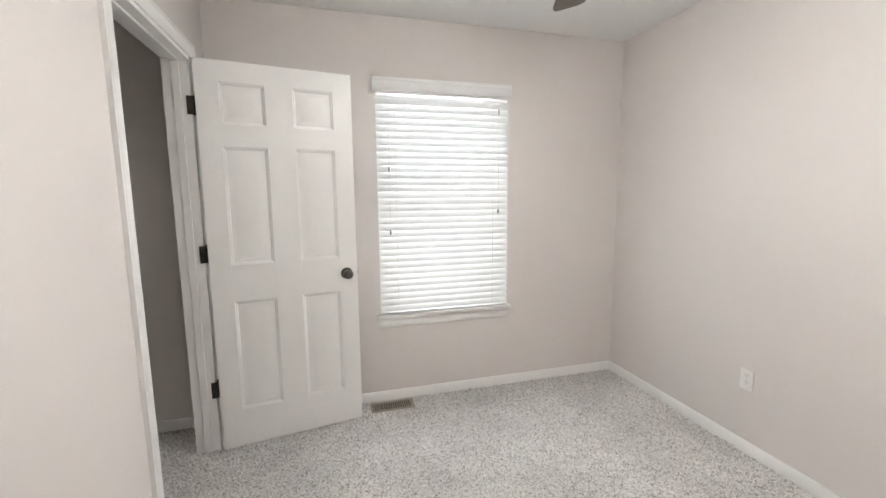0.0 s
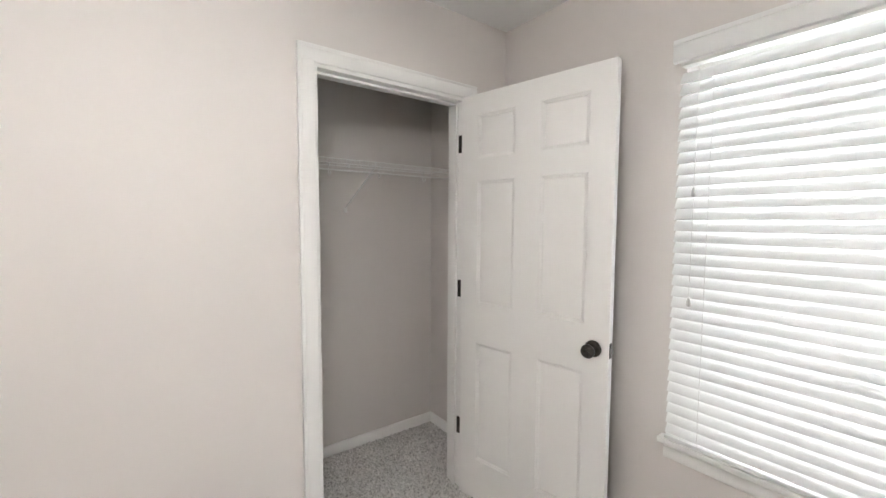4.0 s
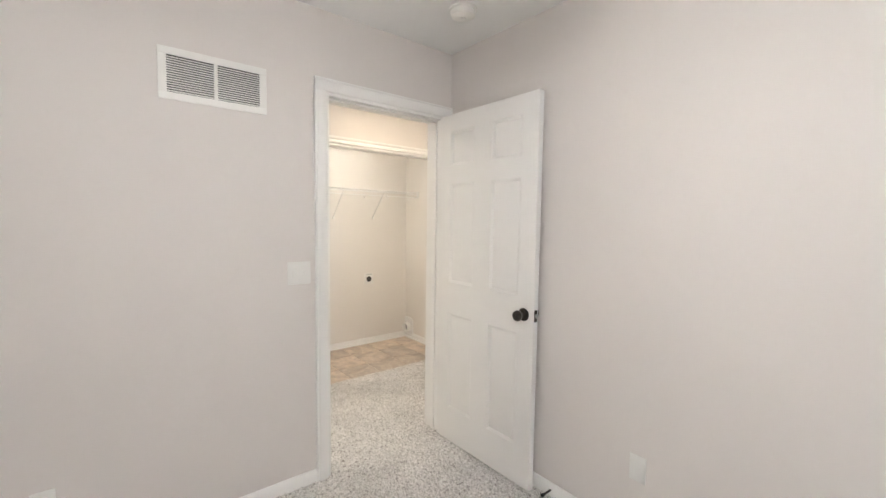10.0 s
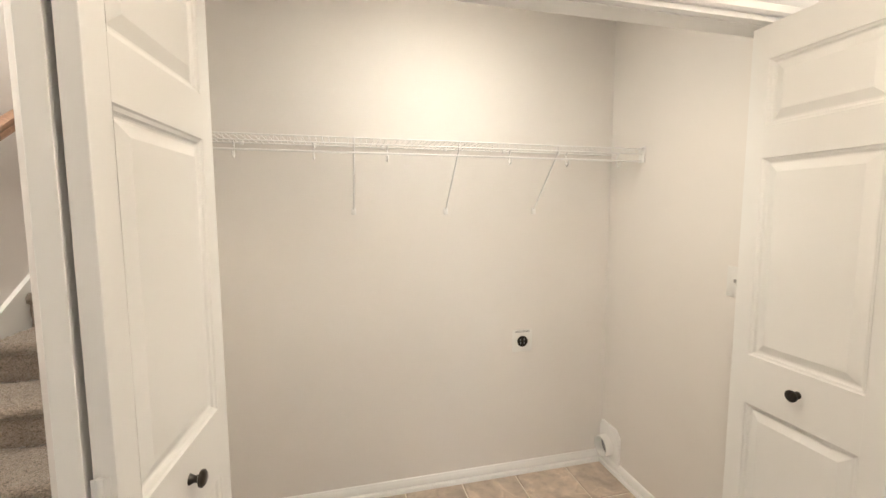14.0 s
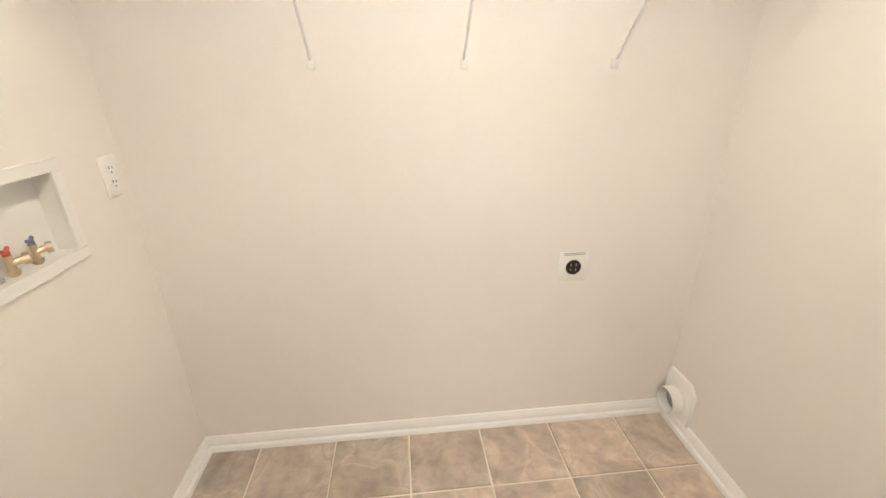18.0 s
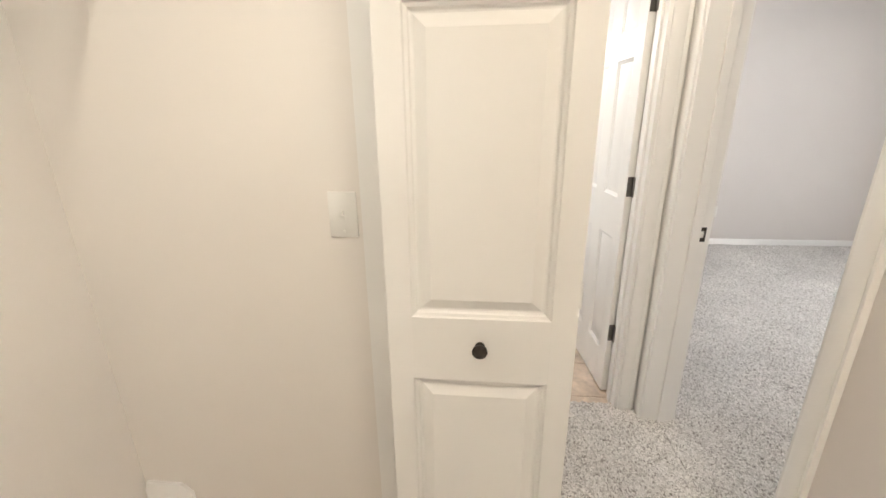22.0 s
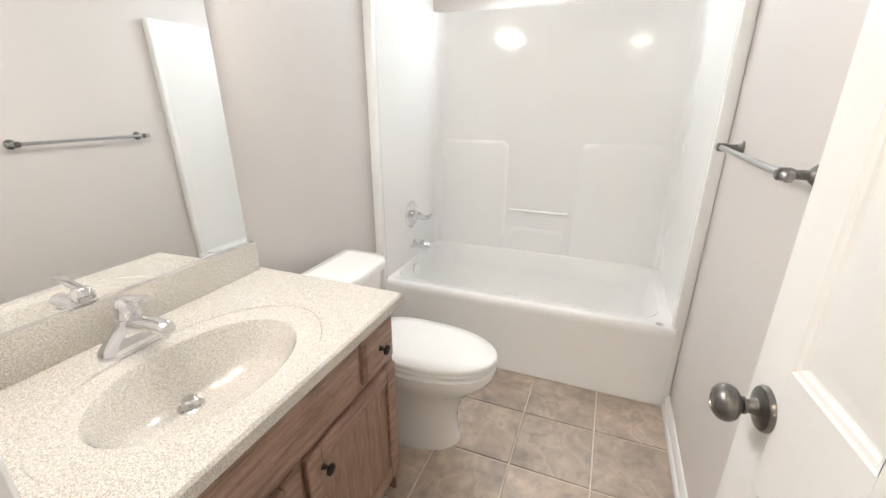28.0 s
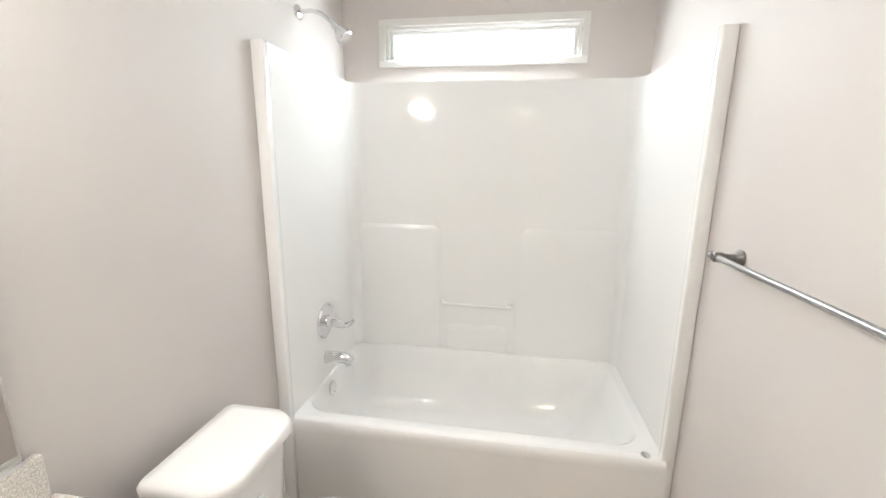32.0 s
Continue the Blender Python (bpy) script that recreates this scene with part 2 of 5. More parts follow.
def glass_material():
    m, n, l, b = material("window_glass", (1, 1, 1), 0.0)
    b.inputs["Transmission Weight"].default_value = 1.0
    b.inputs["IOR"].default_value = 1.45
    return m


GLASS = glass_material()

# ---- mesh helpers ----
def box(bm, x0, x1, y0, y1, z0, z1, bevel=0.0):
    r = bmesh.ops.create_cube(bm, size=1, matrix=Matrix.Translation(((x0 + x1) / 2, (y0 + y1) / 2, (z0 + z1) / 2)) @ Matrix.Diagonal((x1 - x0, y1 - y0, z1 - z0, 1)))
    if bevel:
        edges = list({e for v in r["verts"] for e in v.link_edges})
        bmesh.ops.bevel(bm, geom=edges, offset=bevel, segments=2, affect="EDGES", profile=0.5)
    return r["verts"]


def rod(bm, a, b, r, sides=10, r2=None):
    a, b = Vector(a), Vector(b)
    m = Matrix.Translation((a + b) / 2) @ (b - a).to_track_quat("Z", "Y").to_matrix().to_4x4()
    bmesh.ops.create_cone(bm, cap_ends=True, segments=sides, radius1=r, radius2=r if r2 is None else r2, depth=(b - a).length, matrix=m)


def lathe(bm, profile, m=None, sides=28):
    """Turns a profile of (radius, height) round z."""
    m = m or Matrix.Identity(4)
    rings = []
    for r, z in profile:
        if r < 1e-5:
            rings.append([bm.verts.new(m @ Vector((0, 0, z)))])
        else:
            rings.append([bm.verts.new(m @ Vector((r * math.cos(2 * math.pi * k / sides), r * math.sin(2 * math.pi * k / sides), z))) for k in range(sides)])
    for a, b in zip(rings, rings[1:]):
        for k in range(sides):
            q = [a[k % len(a)], a[(k + 1) % len(a)], b[(k + 1) % len(b)], b[k % len(b)]]
            q = list(dict.fromkeys(q))
            if len(q) > 2:
                bm.faces.new(q)


def tube(bm, pts, r, sides=8):
    """A bent rod through points."""
    pts = [Vector(p) for p in pts]
    rings = []
    for i, p in enumerate(pts):
        d = (pts[min(i + 1, len(pts) - 1)] - pts[max(i - 1, 0)]).normalized()
        q = d.to_track_quat("Z", "Y").to_matrix()
        rr = r[i] if isinstance(r, (list, tuple)) else r
        rings.append([bm.verts.new(p + q @ Vector((rr * math.cos(2 * math.pi * k / sides), rr * math.sin(2 * math.pi * k / sides), 0))) for k in range(sides)])
    for a, b in zip(rings, rings[1:]):
        for k in range(sides):
            bm.faces.new((a[k], a[(k + 1) % sides], b[(k + 1) % sides], b[k]))
    bm.faces.new(rings[0][::-1])
    bm.faces.new(rings[-1])


def loft(bm, loops, close_first=True, close_last=True):
    """Skins closed loops of equal length."""
    rings = [[bm.verts.new(p) for p in loop] for loop in loops]
    k = len(rings[0])
    for a, b in zip(rings, rings[1:]):
        for i in range(k):
            bm.faces.new((a[i], a[(i + 1) % k], b[(i + 1) % k], b[i]))
    if close_first:
        bm.faces.new(rings[0][::-1])
    if close_last:
        bm.faces.new(rings[-1])
    return rings


def extrude_profile(bm, profile, a, b, up=(0, 0, 1), out=(0, 1, 0)):
    """A moulding: a profile of (out, up) carried from a to b."""
    a, b, up, out = Vector(a), Vector(b), Vector(up), Vector(out)
    ra = [bm.verts.new(a + out * p + up * q) for p, q in profile]
    rb = [bm.verts.new(b + out * p + up * q) for p, q in profile]
    k = len(profile)
    for i in range(k):
        bm.faces.new((ra[i], ra[(i + 1) % k], rb[(i + 1) % k], rb[i]))
    bm.faces.new(ra[::-1])
    bm.faces.new(rb)


def soften(me, angle=35):
    """Smooth shading with sharp edges over an angle."""
    me.polygons.foreach_set("use_smooth", [True] * len(me.polygons))
    me.set_sharp_from_angle(angle=radians(angle))


def part(name, bm, mat, parent=None, label="", smooth=35):
    bmesh.ops.recalc_face_normals(bm, faces=bm.faces)
    me = bpy.data.meshes.new(name)
    bm.to_mesh(me)
    bm.free()
    me.materials.append(mat)
    if smooth:
        soften(me, smooth)
    ob = new(name, me)
    ob.parent = parent
    if label:
        tagged(ob, label)
    return ob


def thing(name, label, category, m=None, group=""):
    ob = new(name)
    ob.empty_display_size = 0.1
    ob.matrix_basis = m or Matrix.Identity(4)
    return tagged(ob, label, category, group)


def structure(name, bm, mat, label="", category="", smooth=35):
    ob = part(name, bm, mat, None, label, smooth)
    return tagged(ob, label, category, "", "structure")


def share(name, me, parent, m):
    """Another object on the same mesh."""
    ob = new(name, me)
    ob.parent = parent
    ob.matrix_basis = m
    return ob


B = bmesh.new

# ---- the plan ----
CEILING = 2.443
X_W, X_E, Y_S, Y_N = 0.168, 2.865, -0.33, 2.945          # first bedroom
HALL_N, HALL_S, HALL_W, HALL_E = -0.475, -1.43, -1.645, 2.27
L_W, L_E, L_BACK, L_FRONT = -0.85, 1.09, -2.352, -1.530  # laundry closet
B_W, B_N, B_S, B_E = -4.335, -0.51, -2.03, -1.760        # bathroom
F_W, F_N, F_S, F_E = -4.52, 2.80, -0.40, -0.645           # far bedroom
HEAD = 2.045                                              # top of door openings
RISE, GOING, N_STEPS = 0.1947, 0.297, 6                   # stairs up from the hall


def wall(name, x0, x1, y0, y1, holes=(), z1=CEILING, label="greige painted drywall wall", paint=WALL):
    """A wall box with openings: (from, to, low, high) along its longer side."""
    bm = B()
    along_x = x1 - x0 > y1 - y0
    a0, a1 = (x0, x1) if along_x else (y0, y1)

    def piece(p, q, low, high):
        if q - p > 1e-4 and high - low > 1e-4:
            box(bm, *((p, q, y0, y1) if along_x else (x0, x1, p, q)), low, high)

    at = a0
    for p, q, low, high in sorted(holes):
        piece(at, p, 0, z1)
        piece(p, q, 0, low)
        piece(p, q, high, z1)
        at = q
    piece(at, a1, 0, z1)
    return structure(name, bm, paint, label, "wall", smooth=0)


# window openings
WIN = (1.095, 1.965, 0.60, 2.03)
BWIN = (-1.805, -0.835, 1.955, 2.125)
# door openings: closet, entrance, bathroom, far bedroom, laundry
CLO = (1.888, 2.665)
ENT = (0.226, 1.003)
BTH = (-1.180, -0.566)
FAR = (-1.585, -0.764)
LAU = (-0.815, 1.016)
L_HEAD = 2.003

wall("wall_north", F_W - 0.2, X_E + 0.2, Y_N, Y_N + 0.18, [(WIN[0], WIN[1], WIN[2], WIN[3])])
wall("wall_east", X_E, X_E + 0.12, Y_S, Y_N)
wall("wall_bedroom_west", X_W - 0.115, X_W, Y_S, Y_N, [(*CLO, 0, HEAD)])
wall("wall_hall_north", HALL_W - 0.115, HALL_E + 0.8, HALL_N, Y_S, [(*ENT, 0, HEAD), (*FAR, 0, HEAD)])
wall("wall_closet_west", F_E, -0.530, Y_S, Y_N)
wall("wall_closet_south", -0.530, X_W - 0.115, 1.20, 1.315)
wall("wall_hall_west", B_E, HALL_W, -2.5, HALL_N, [(*BTH, 0, HEAD)])
wall("wall_hall_south", HALL_W, 1.192, L_FRONT, HALL_S, [(*LAU, 0, L_HEAD)])
# laundry walls take the lightened copy of the wall paint
wall("wall_laundry_west", L_W - 0.115, L_W, L_BACK - 0.115, L_FRONT, label="greige laundry wall with its brighter light in the colour", paint=LIT_WALL)
wall("wall_laundry_east", L_E, 1.192, -2.75, L_FRONT, [(-2.093, -1.863, 0.980, 1.184)], label="greige laundry wall with its brighter light in the colour", paint=LIT_WALL)
wall("wall_laundry_back", L_W, L_E, L_BACK - 0.115, L_BACK, label="greige laundry wall with its brighter light in the colour", paint=LIT_WALL)
wall("wall_stair_east", HALL_E, HALL_E + 0.115, -3.645, HALL_N, z1=4.2)
wall("wall_stair_back", 1.875, HALL_E, -3.645, -3.53, z1=4.2)
wall("wall_upper_east", 2.75, 2.85, -4.55, -3.53, z1=4.2)
wall("wall_upper_north", HALL_E + 0.115, 2.75, -3.645, -3.53, z1=4.2)
wall("wall_upper_back", 0.1, 2.85, -4.65, -4.55, [(1.28, 2.062, 1.168, 3.213)], z1=4.2)
wall("wall_stair_front", 1.192, HALL_E, -1.62, -1.50, [(1.192, HALL_E, 0, CEILING)], z1=4.2)
wall("wall_stair_upper", 1.09, 1.192, L_BACK - 0.23, -1.50, [(L_BACK - 0.23, -1.50, 0, CEILING)], z1=4.2)
wall("wall_stair_west", 0.1, 0.2, -4.55, L_BACK - 0.115, z1=4.2)
wall("wall_stair_side", 0.2, 1.192, L_BACK - 0.23, L_BACK - 0.116, z1=4.2)
wall("wall_bath_west", B_W - 0.16, B_W, B_S - 0.3, F_S, [(*BWIN,)])
wall("wall_bath_south", B_W, B_E, B_S - 0.115, B_S)
wall("wall_bath_north", B_W, B_E, B_N, F_S)
wall("wall_far_west", F_W - 0.12, F_W, F_S, Y_N)

# ceilings
for cname, (cx0, cx1, cy0, cy1) in {
    "ceiling_bedroom": (-0.6, X_E + 0.1, Y_S - 0.05, Y_N + 0.1),
    "ceiling_hall": (HALL_W - 0.1, HALL_E + 0.05, L_BACK - 0.1, Y_S - 0.06),
    "ceiling_bathroom": (B_W - 0.1, B_E + 0.01, B_S - 0.1, B_N + 0.05),
    "ceiling_far_bedroom": (F_W - 0.1, F_E + 0.05, F_S - 0.01, Y_N + 0.1),
}.items():
    bm = B()
    if cname == "ceiling_hall":
        box(bm, cx0, 1.192, cy0, cy1, CEILING, CEILING + 0.1)
        box(bm, 1.192, cx1, -1.55, cy1, CEILING, CEILING + 0.1)
    else:
        box(bm, cx0, cx1, cy0, cy1, CEILING, CEILING + 0.1)
    structure(cname, bm, CEIL, "smooth white painted ceiling", "ceiling", 0)
bm = B()
box(bm, 0.1, 2.85, -4.65, -1.5, 4.2, 4.3)
structure("ceiling_stairwell", bm, CEIL, "white ceiling high over the stairs", "ceiling", 0)

# floors: carpet sheets, and a bed under the tiles
def carpet_sheet(name, x0, x1, y0, y1, z=0.0, label="grey-beige speckled cut-pile carpet"):
    step = 0.0065
    nx, ny = int((x1 - x0) / step) + 1, int((y1 - y0) / step) + 1
    rng = np.random.default_rng(nx * 7 + ny)
    kx = np.fft.fftfreq(nx, step)[:, None]
    ky = np.fft.fftfreq(ny, step)[None, :]
    k = np.hypot(kx, ky)
    grain = np.fft.fft2(rng.standard_normal((nx, ny)))
    tufts = np.fft.ifft2(grain * np.exp(-(((k - 48) / 20) ** 2))).real
    lay = np.fft.ifft2(np.fft.fft2(rng.standard_normal((nx, ny))) * np.exp(-((k / 5) ** 2))).real
    lift = np.clip(0.0046 * tufts / tufts.std(), -0.009, 0.009) + 0.0012 * lay / lay.std() + z + 0.004
    gx, gy = np.meshgrid(np.linspace(x0, x1, nx), np.linspace(y0, y1, ny), indexing="ij")
    co = np.stack([gx, gy, lift], -1).reshape(-1, 3)
    i = (np.arange(nx - 1)[:, None] * ny + np.arange(ny - 1)[None, :]).ravel()
    quads = np.stack([i, i + ny, i + ny + 1, i + 1], -1)
    me = bpy.data.meshes.new(name)
    me.from_pydata(co, [], quads)
    me.shade_smooth()
    me.materials.append(CARPET)
    ob = new(name, me)
    tagged(ob, label, "carpet", kind="structure")
    return ob


carpet_sheet("floor_bedroom", -0.54, X_E + 0.02, Y_S - 0.07, Y_N + 0.02)
carpet_sheet("floor_hall", HALL_W - 0.03, HALL_E + 0.02, HALL_S - 0.060, Y_S - 0.07)
carpet_sheet("floor_hall_east", 1.2, HALL_E + 0.02, -2.2, HALL_S - 0.060)
carpet_sheet("floor_far_bedroom", F_W - 0.02, F_E + 0.02, Y_S - 0.07, Y_N + 0.02)
for gname, gx0, gx1, gy0, gy1 in (("floor_laundry", L_W - 0.02, L_E + 0.02, L_BACK - 0.02, HALL_S - 0.060), ("floor_bathroom", B_W - 0.02, HALL_W - 0.03, B_S - 0.02, B_N + 0.02)):
    bm = B()
    box(bm, gx0, gx1, gy0, gy1, -0.06, -0.006)
    structure(gname, bm, GROUT, "tan grout bed between floor tiles", "floor", 0)
# ground is never in view; its pale grey keeps bounce on the blinds neutral
bm = B()
box(bm, -60, 60, -60, 60, -0.3, -0.2)
structure("ground", bm, painted("pale_unseen_ground", (0.24, 0.23, 0.21), 0.9), "flat unseen ground, pale so bounced light stays neutral", "ground", 0)

# baseboards
BASE = [(0, 0), (0.014, 0), (0.014, 0.050), (0.010, 0.058), (0.006, 0.066), (0, 0.069)]
BASE_TALL = [(0, 0), (0.026, 0), (0.026, 0.012), (0.022, 0.018), (0.011, 0.021), (0.014, 0.024), (0.014, 0.044), (0.010, 0.052), (0.006, 0.061), (0, 0.064)]


def baseboard(runs, prof=BASE, label="white painted baseboard"):
    for a, b, out in runs:
        bm = B()
        extrude_profile(bm, prof, (*a, 0), (*b, 0), (0, 0, 1), (*out, 0))
        structure("baseboard", bm, TRIM, label, "baseboard")


CW = 0.064
baseboard([
    ((X_W + 0.014, Y_N), (X_E, Y_N), (0, -1)), ((X_E, Y_S), (X_E, Y_N - 0.014), (-1, 0)),
    ((ENT[1] + CW, Y_S), (X_E - 0.014, Y_S), (0, 1)),
    ((X_W, Y_S), (X_W, CLO[0] - CW), (1, 0)), ((X_W, CLO[1] + CW), (X_W, Y_N), (1, 0)),
    ((-0.530, 1.315), (-0.530, Y_N), (1, 0)), ((-0.516, Y_N), (X_W - 0.115, Y_N), (0, -1)),
    ((F_W, F_S), (F_W, Y_N), (1, 0)), ((F_W + 0.014, Y_N), (F_E, Y_N), (0, -1)),
    ((FAR[1] + CW, HALL_N), (ENT[0] - CW, HALL_N), (0, -1)), ((ENT[1] + CW, HALL_N), (HALL_E, HALL_N), (0, -1)),
    ((HALL_W + 0.014, HALL_S), (LAU[0] - CW, HALL_S), (0, 1)), ((LAU[1] + CW, HALL_S), (1.192, HALL_S), (0, 1)),
    ((HALL_W, HALL_S), (HALL_W, BTH[0] - CW), (1, 0)), ((HALL_E, -1.60), (HALL_E, HALL_N - 0.014), (-1, 0)),
])
baseboard([
    ((L_W + 0.02, L_BACK), (L_E, L_BACK), (0, 1)), ((L_W, L_BACK), (L_W, L_FRONT), (1, 0)), ((L_E, L_BACK + 0.02), (L_E, L_FRONT), (-1, 0)),
    ((B_E, B_N), (-3.545, B_N), (0, -1)), ((B_E, -1.4), (B_E, BTH[0] - CW), (-1, 0)), ((-3.545, B_S), (-2.71, B_S), (0, 1)),
], BASE_TALL, "white baseboard with shoe moulding")

# casings and jambs of the openings
CAS = [(0, 0), (0.010, 0), (0.014, 0.008), (0.016, 0.022), (0.016, 0.043), (0.012, 0.051), (0.016, 0.058), (0.016, 0.064), (0, 0.064)]


def casing(axis, plane, out, a0, a1, top=HEAD, prof=CAS, name="door_casing"):
    """Three mouldings round an opening on one wall face; axis is the wall's run."""
    ob = thing(name, "white moulded casing round a doorway", "casing")
    tagged(ob, kind="structure")

    def p(a, z):
        return (a, plane, z) if axis == "x" else (plane, a, z)

    o = (0, out, 0) if axis == "x" else (out, 0, 0)
    ax = Vector((1, 0, 0) if axis == "x" else (0, 1, 0))
    w = prof[-1][1]
    for nm, a, b, up in (("side_casing", p(a0, 0), p(a0, top), -ax), ("side_casing", p(a1, 0), p(a1, top), ax), ("head_casing", p(a0 - w, top), p(a1 + w, top), Vector((0, 0, 1)))):
        bm = B()
        extrude_profile(bm, prof, a, b, up, o)
        part(nm, bm, TRIM, ob)
    return ob


def jamb(axis, w0, w1, a0, a1, top=HEAD, stop=None):
    """Lining of an opening between the wall faces w0 and w1, with a stop strip."""
    ob = thing("door_jamb", "white painted door jamb lining", "door jamb")
    tagged(ob, kind="structure")
    t = 0.016
    for nm, p, q, low, high in (("side_lining", a0, a0 + t, 0, top), ("side_lining", a1 - t, a1, 0, top), ("head_lining", a0 + t, a1 - t, top - t, top)):
        bm = B()
        box(bm, *((p, q, w0 - 0.002, w1 + 0.002) if axis == "x" else (w0 - 0.002, w1 + 0.002, p, q)), low, high)
        part(nm, bm, TRIM, ob, smooth=0)
    if stop is not None:
        s0, s1 = stop
        for p, q, low, high in ((a0 + t, a0 + t + 0.011, 0, top - t), (a1 - t - 0.011, a1 - t, 0, top - t), (a0 + t + 0.011, a1 - t - 0.011, top - t - 0.011, top - t)):
            bm = B()
            box(bm, *((p, q, s0, s1) if axis == "x" else (s0, s1, p, q)), low, high, 0.002)
            part("stop_strip", bm, TRIM, ob, smooth=0)
    return ob


casing("y", X_W, 1, *CLO)
jamb("y", X_W - 0.115, X_W, *CLO, stop=(X_W - 0.075, X_W - 0.040))
casing("x", Y_S, 1, *ENT)
casing("x", HALL_N, -1, *ENT)
jamb("x", HALL_N, Y_S, *ENT, stop=(Y_S - 0.075, Y_S - 0.040))
casing("y", HALL_W, 1, *BTH)
casing("y", B_E, -1, *BTH)
jamb("y", B_E, HALL_W, *BTH, stop=(B_E + 0.040, B_E + 0.075))
casing("x", HALL_N, -1, *FAR)
jamb("x", HALL_N, Y_S, *FAR, stop=(Y_S - 0.075, Y_S - 0.040))
casing("x", HALL_S, 1, *LAU, top=L_HEAD, prof=[(0, 0), (0.012, 0), (0.018, 0.007), (0.018, 0.026), (0.013, 0.031), (0.018, 0.036), (0.022, 0.050), (0.022, 0.057), (0, 0.057)])
jamb("x", L_FRONT, HALL_S, *LAU, top=L_HEAD)

# ---- doors ----
def raised_panel(bm, x0, x1, z0, z1, y, side, deep=1.0):
    """One face of a moulded panel: rings from the frame down to a groove and up to the field."""
    rings = []
    for inset, depth in ((0, 0), (0.003, 0.003), (0.009, 0.0048), (0.012, 0.0085), (0.015, 0.0098), (0.019, 0.0098), (0.043, 0.0015)):
        yy = y - side * depth * deep
        rings.append([(x0 + inset, yy, z0 + inset), (x1 - inset, yy, z0 + inset), (x1 - inset, yy, z1 - inset), (x0 + inset, yy, z1 - inset)])
    loft(bm, rings, close_first=False)


def panel_leaf(parent, w, h, cols, rows, t=0.035, z0=0.012):
    """A moulded door leaf from x 0 to w and y 0 to -t, with panels in both faces."""
    bm = B()
    xs = [0] + [v for c in cols for v in c] + [w]
    zs = [z0] + [v for r in rows for v in r] + [h]
    for i in range(0, len(xs) - 1, 2):
        box(bm, xs[i], xs[i + 1], -t, 0, z0, h, 0.0015)
    for c in cols:
        for j in range(0, len(zs) - 1, 2):
            box(bm, c[0] - 0.001, c[1] + 0.001, -t + 0.00002, -0.00002, zs[j], zs[j + 1])
    part("leaf_frame", bm, DOOR, parent, smooth=0)
    for c in cols:
        for r in rows:
            bm = B()
            raised_panel(bm, c[0], c[1], r[0], r[1], 0, 1)
            raised_panel(bm, c[0], c[1], r[0], r[1], -t, -1)
            part("panel", bm, DOOR, parent, smooth=20)


KNOB = [(0, 0), (0.0335, 0), (0.0335, 0.003), (0.031, 0.007), (0.022, 0.010), (0.0135, 0.012), (0.0108, 0.016), (0.0095, 0.024), (0.0125, 0.026), (0.0125, 0.029), (0.010, 0.031), (0.0165, 0.034), (0.0235, 0.039), (0.0272, 0.046), (0.0275, 0.052), (0.0250, 0.059), (0.0185, 0.065), (0.010, 0.0675), (0.009, 0.0662), (0, 0.0665)]


def knob_set(parent, x, z, mat, t=0.035):
    for y, rx in ((0, -90), (-t, 90)):
        bm = B()
        lathe(bm, KNOB, pose(x, y, z, rx))
        part("knob", bm, mat, parent, "round dark metal door knob")


def door(name, label, m, w, knob_mat, hinge_mat, h=2.035, flip=1, sink=0.014, backset=0.062, knob_z=0.925):
    """Six-panel door. The pin is at the origin; the leaf runs along +x, its opening face at y 0 (flip -1: mirrored in y)."""
    ob = thing(name, label, "door", m @ Matrix.Diagonal((1, flip, 1, 1)))
    s, mid = 0.103 * w / 0.757, 0.068 * w / 0.757
    c = w / 2
    cols = [(s, c - mid), (c + mid, w - s)]
    panel_leaf(ob, w, h, cols, [(0.222, 0.822), (1.018, 1.620), (1.730, 1.934)])
    knob_set(ob, w - backset, knob_z, knob_mat)
    bm = B()
    box(bm, w - 0.001, w + 0.0015, -0.029, -0.006, 0.895, 0.955, 0.0005)
    part("latch_plate", bm, hinge_mat, ob, "dark metal latch plate")
    bm = B()
    box(bm, w + 0.001, w + 0.010, -0.023, -0.012, 0.915, 0.935, 0.002)
    part("latch_bolt", bm, NICKEL, ob)
    for z in (0.35, 1.08, 1.815):
        bm = B()
        rod(bm, (-0.006, 0.004, z - 0.045), (-0.006, 0.004, z + 0.045), 0.0065, 12)
        rod(bm, (-0.006, 0.004, z + 0.044), (-0.006, 0.004, z + 0.050), 0.005, 12)
        box(bm, -0.0025, -0.0005, -0.032, 0.004, z - 0.044, z + 0.044)
        box(bm, -0.038, -0.006, -sink - 0.0015, 0.0015 - sink, z - 0.044, z + 0.044, 0.0006)
        part("hinge", bm, hinge_mat, ob, "dark metal butt hinge")
    return ob


def strike(x, y, z, face, name="strike_plate"):
    """Metal strike on a jamb; face: the axis sign its face looks to."""
    bm = B()
    ax, sg = face
    for a0, a1, c0, c1 in ((-0.014, 0.014, 0.014, 0.03), (-0.014, 0.014, -0.03, -0.014), (-0.014, -0.007, -0.014, 0.014), (0.007, 0.014, -0.014, 0.014)):
        if ax == "x":
            box(bm, *sorted((x, x + sg * 0.002)), y + a0, y + a1, z + c0, z + c1)
        else:
            box(bm, x + a0, x + a1, *sorted((y, y + sg * 0.002)), z + c0, z + c1)
    ob = part(name, bm, BRONZE, smooth=0)
    tagged(ob, "dark metal strike plate let into a white jamb", "strike plate")


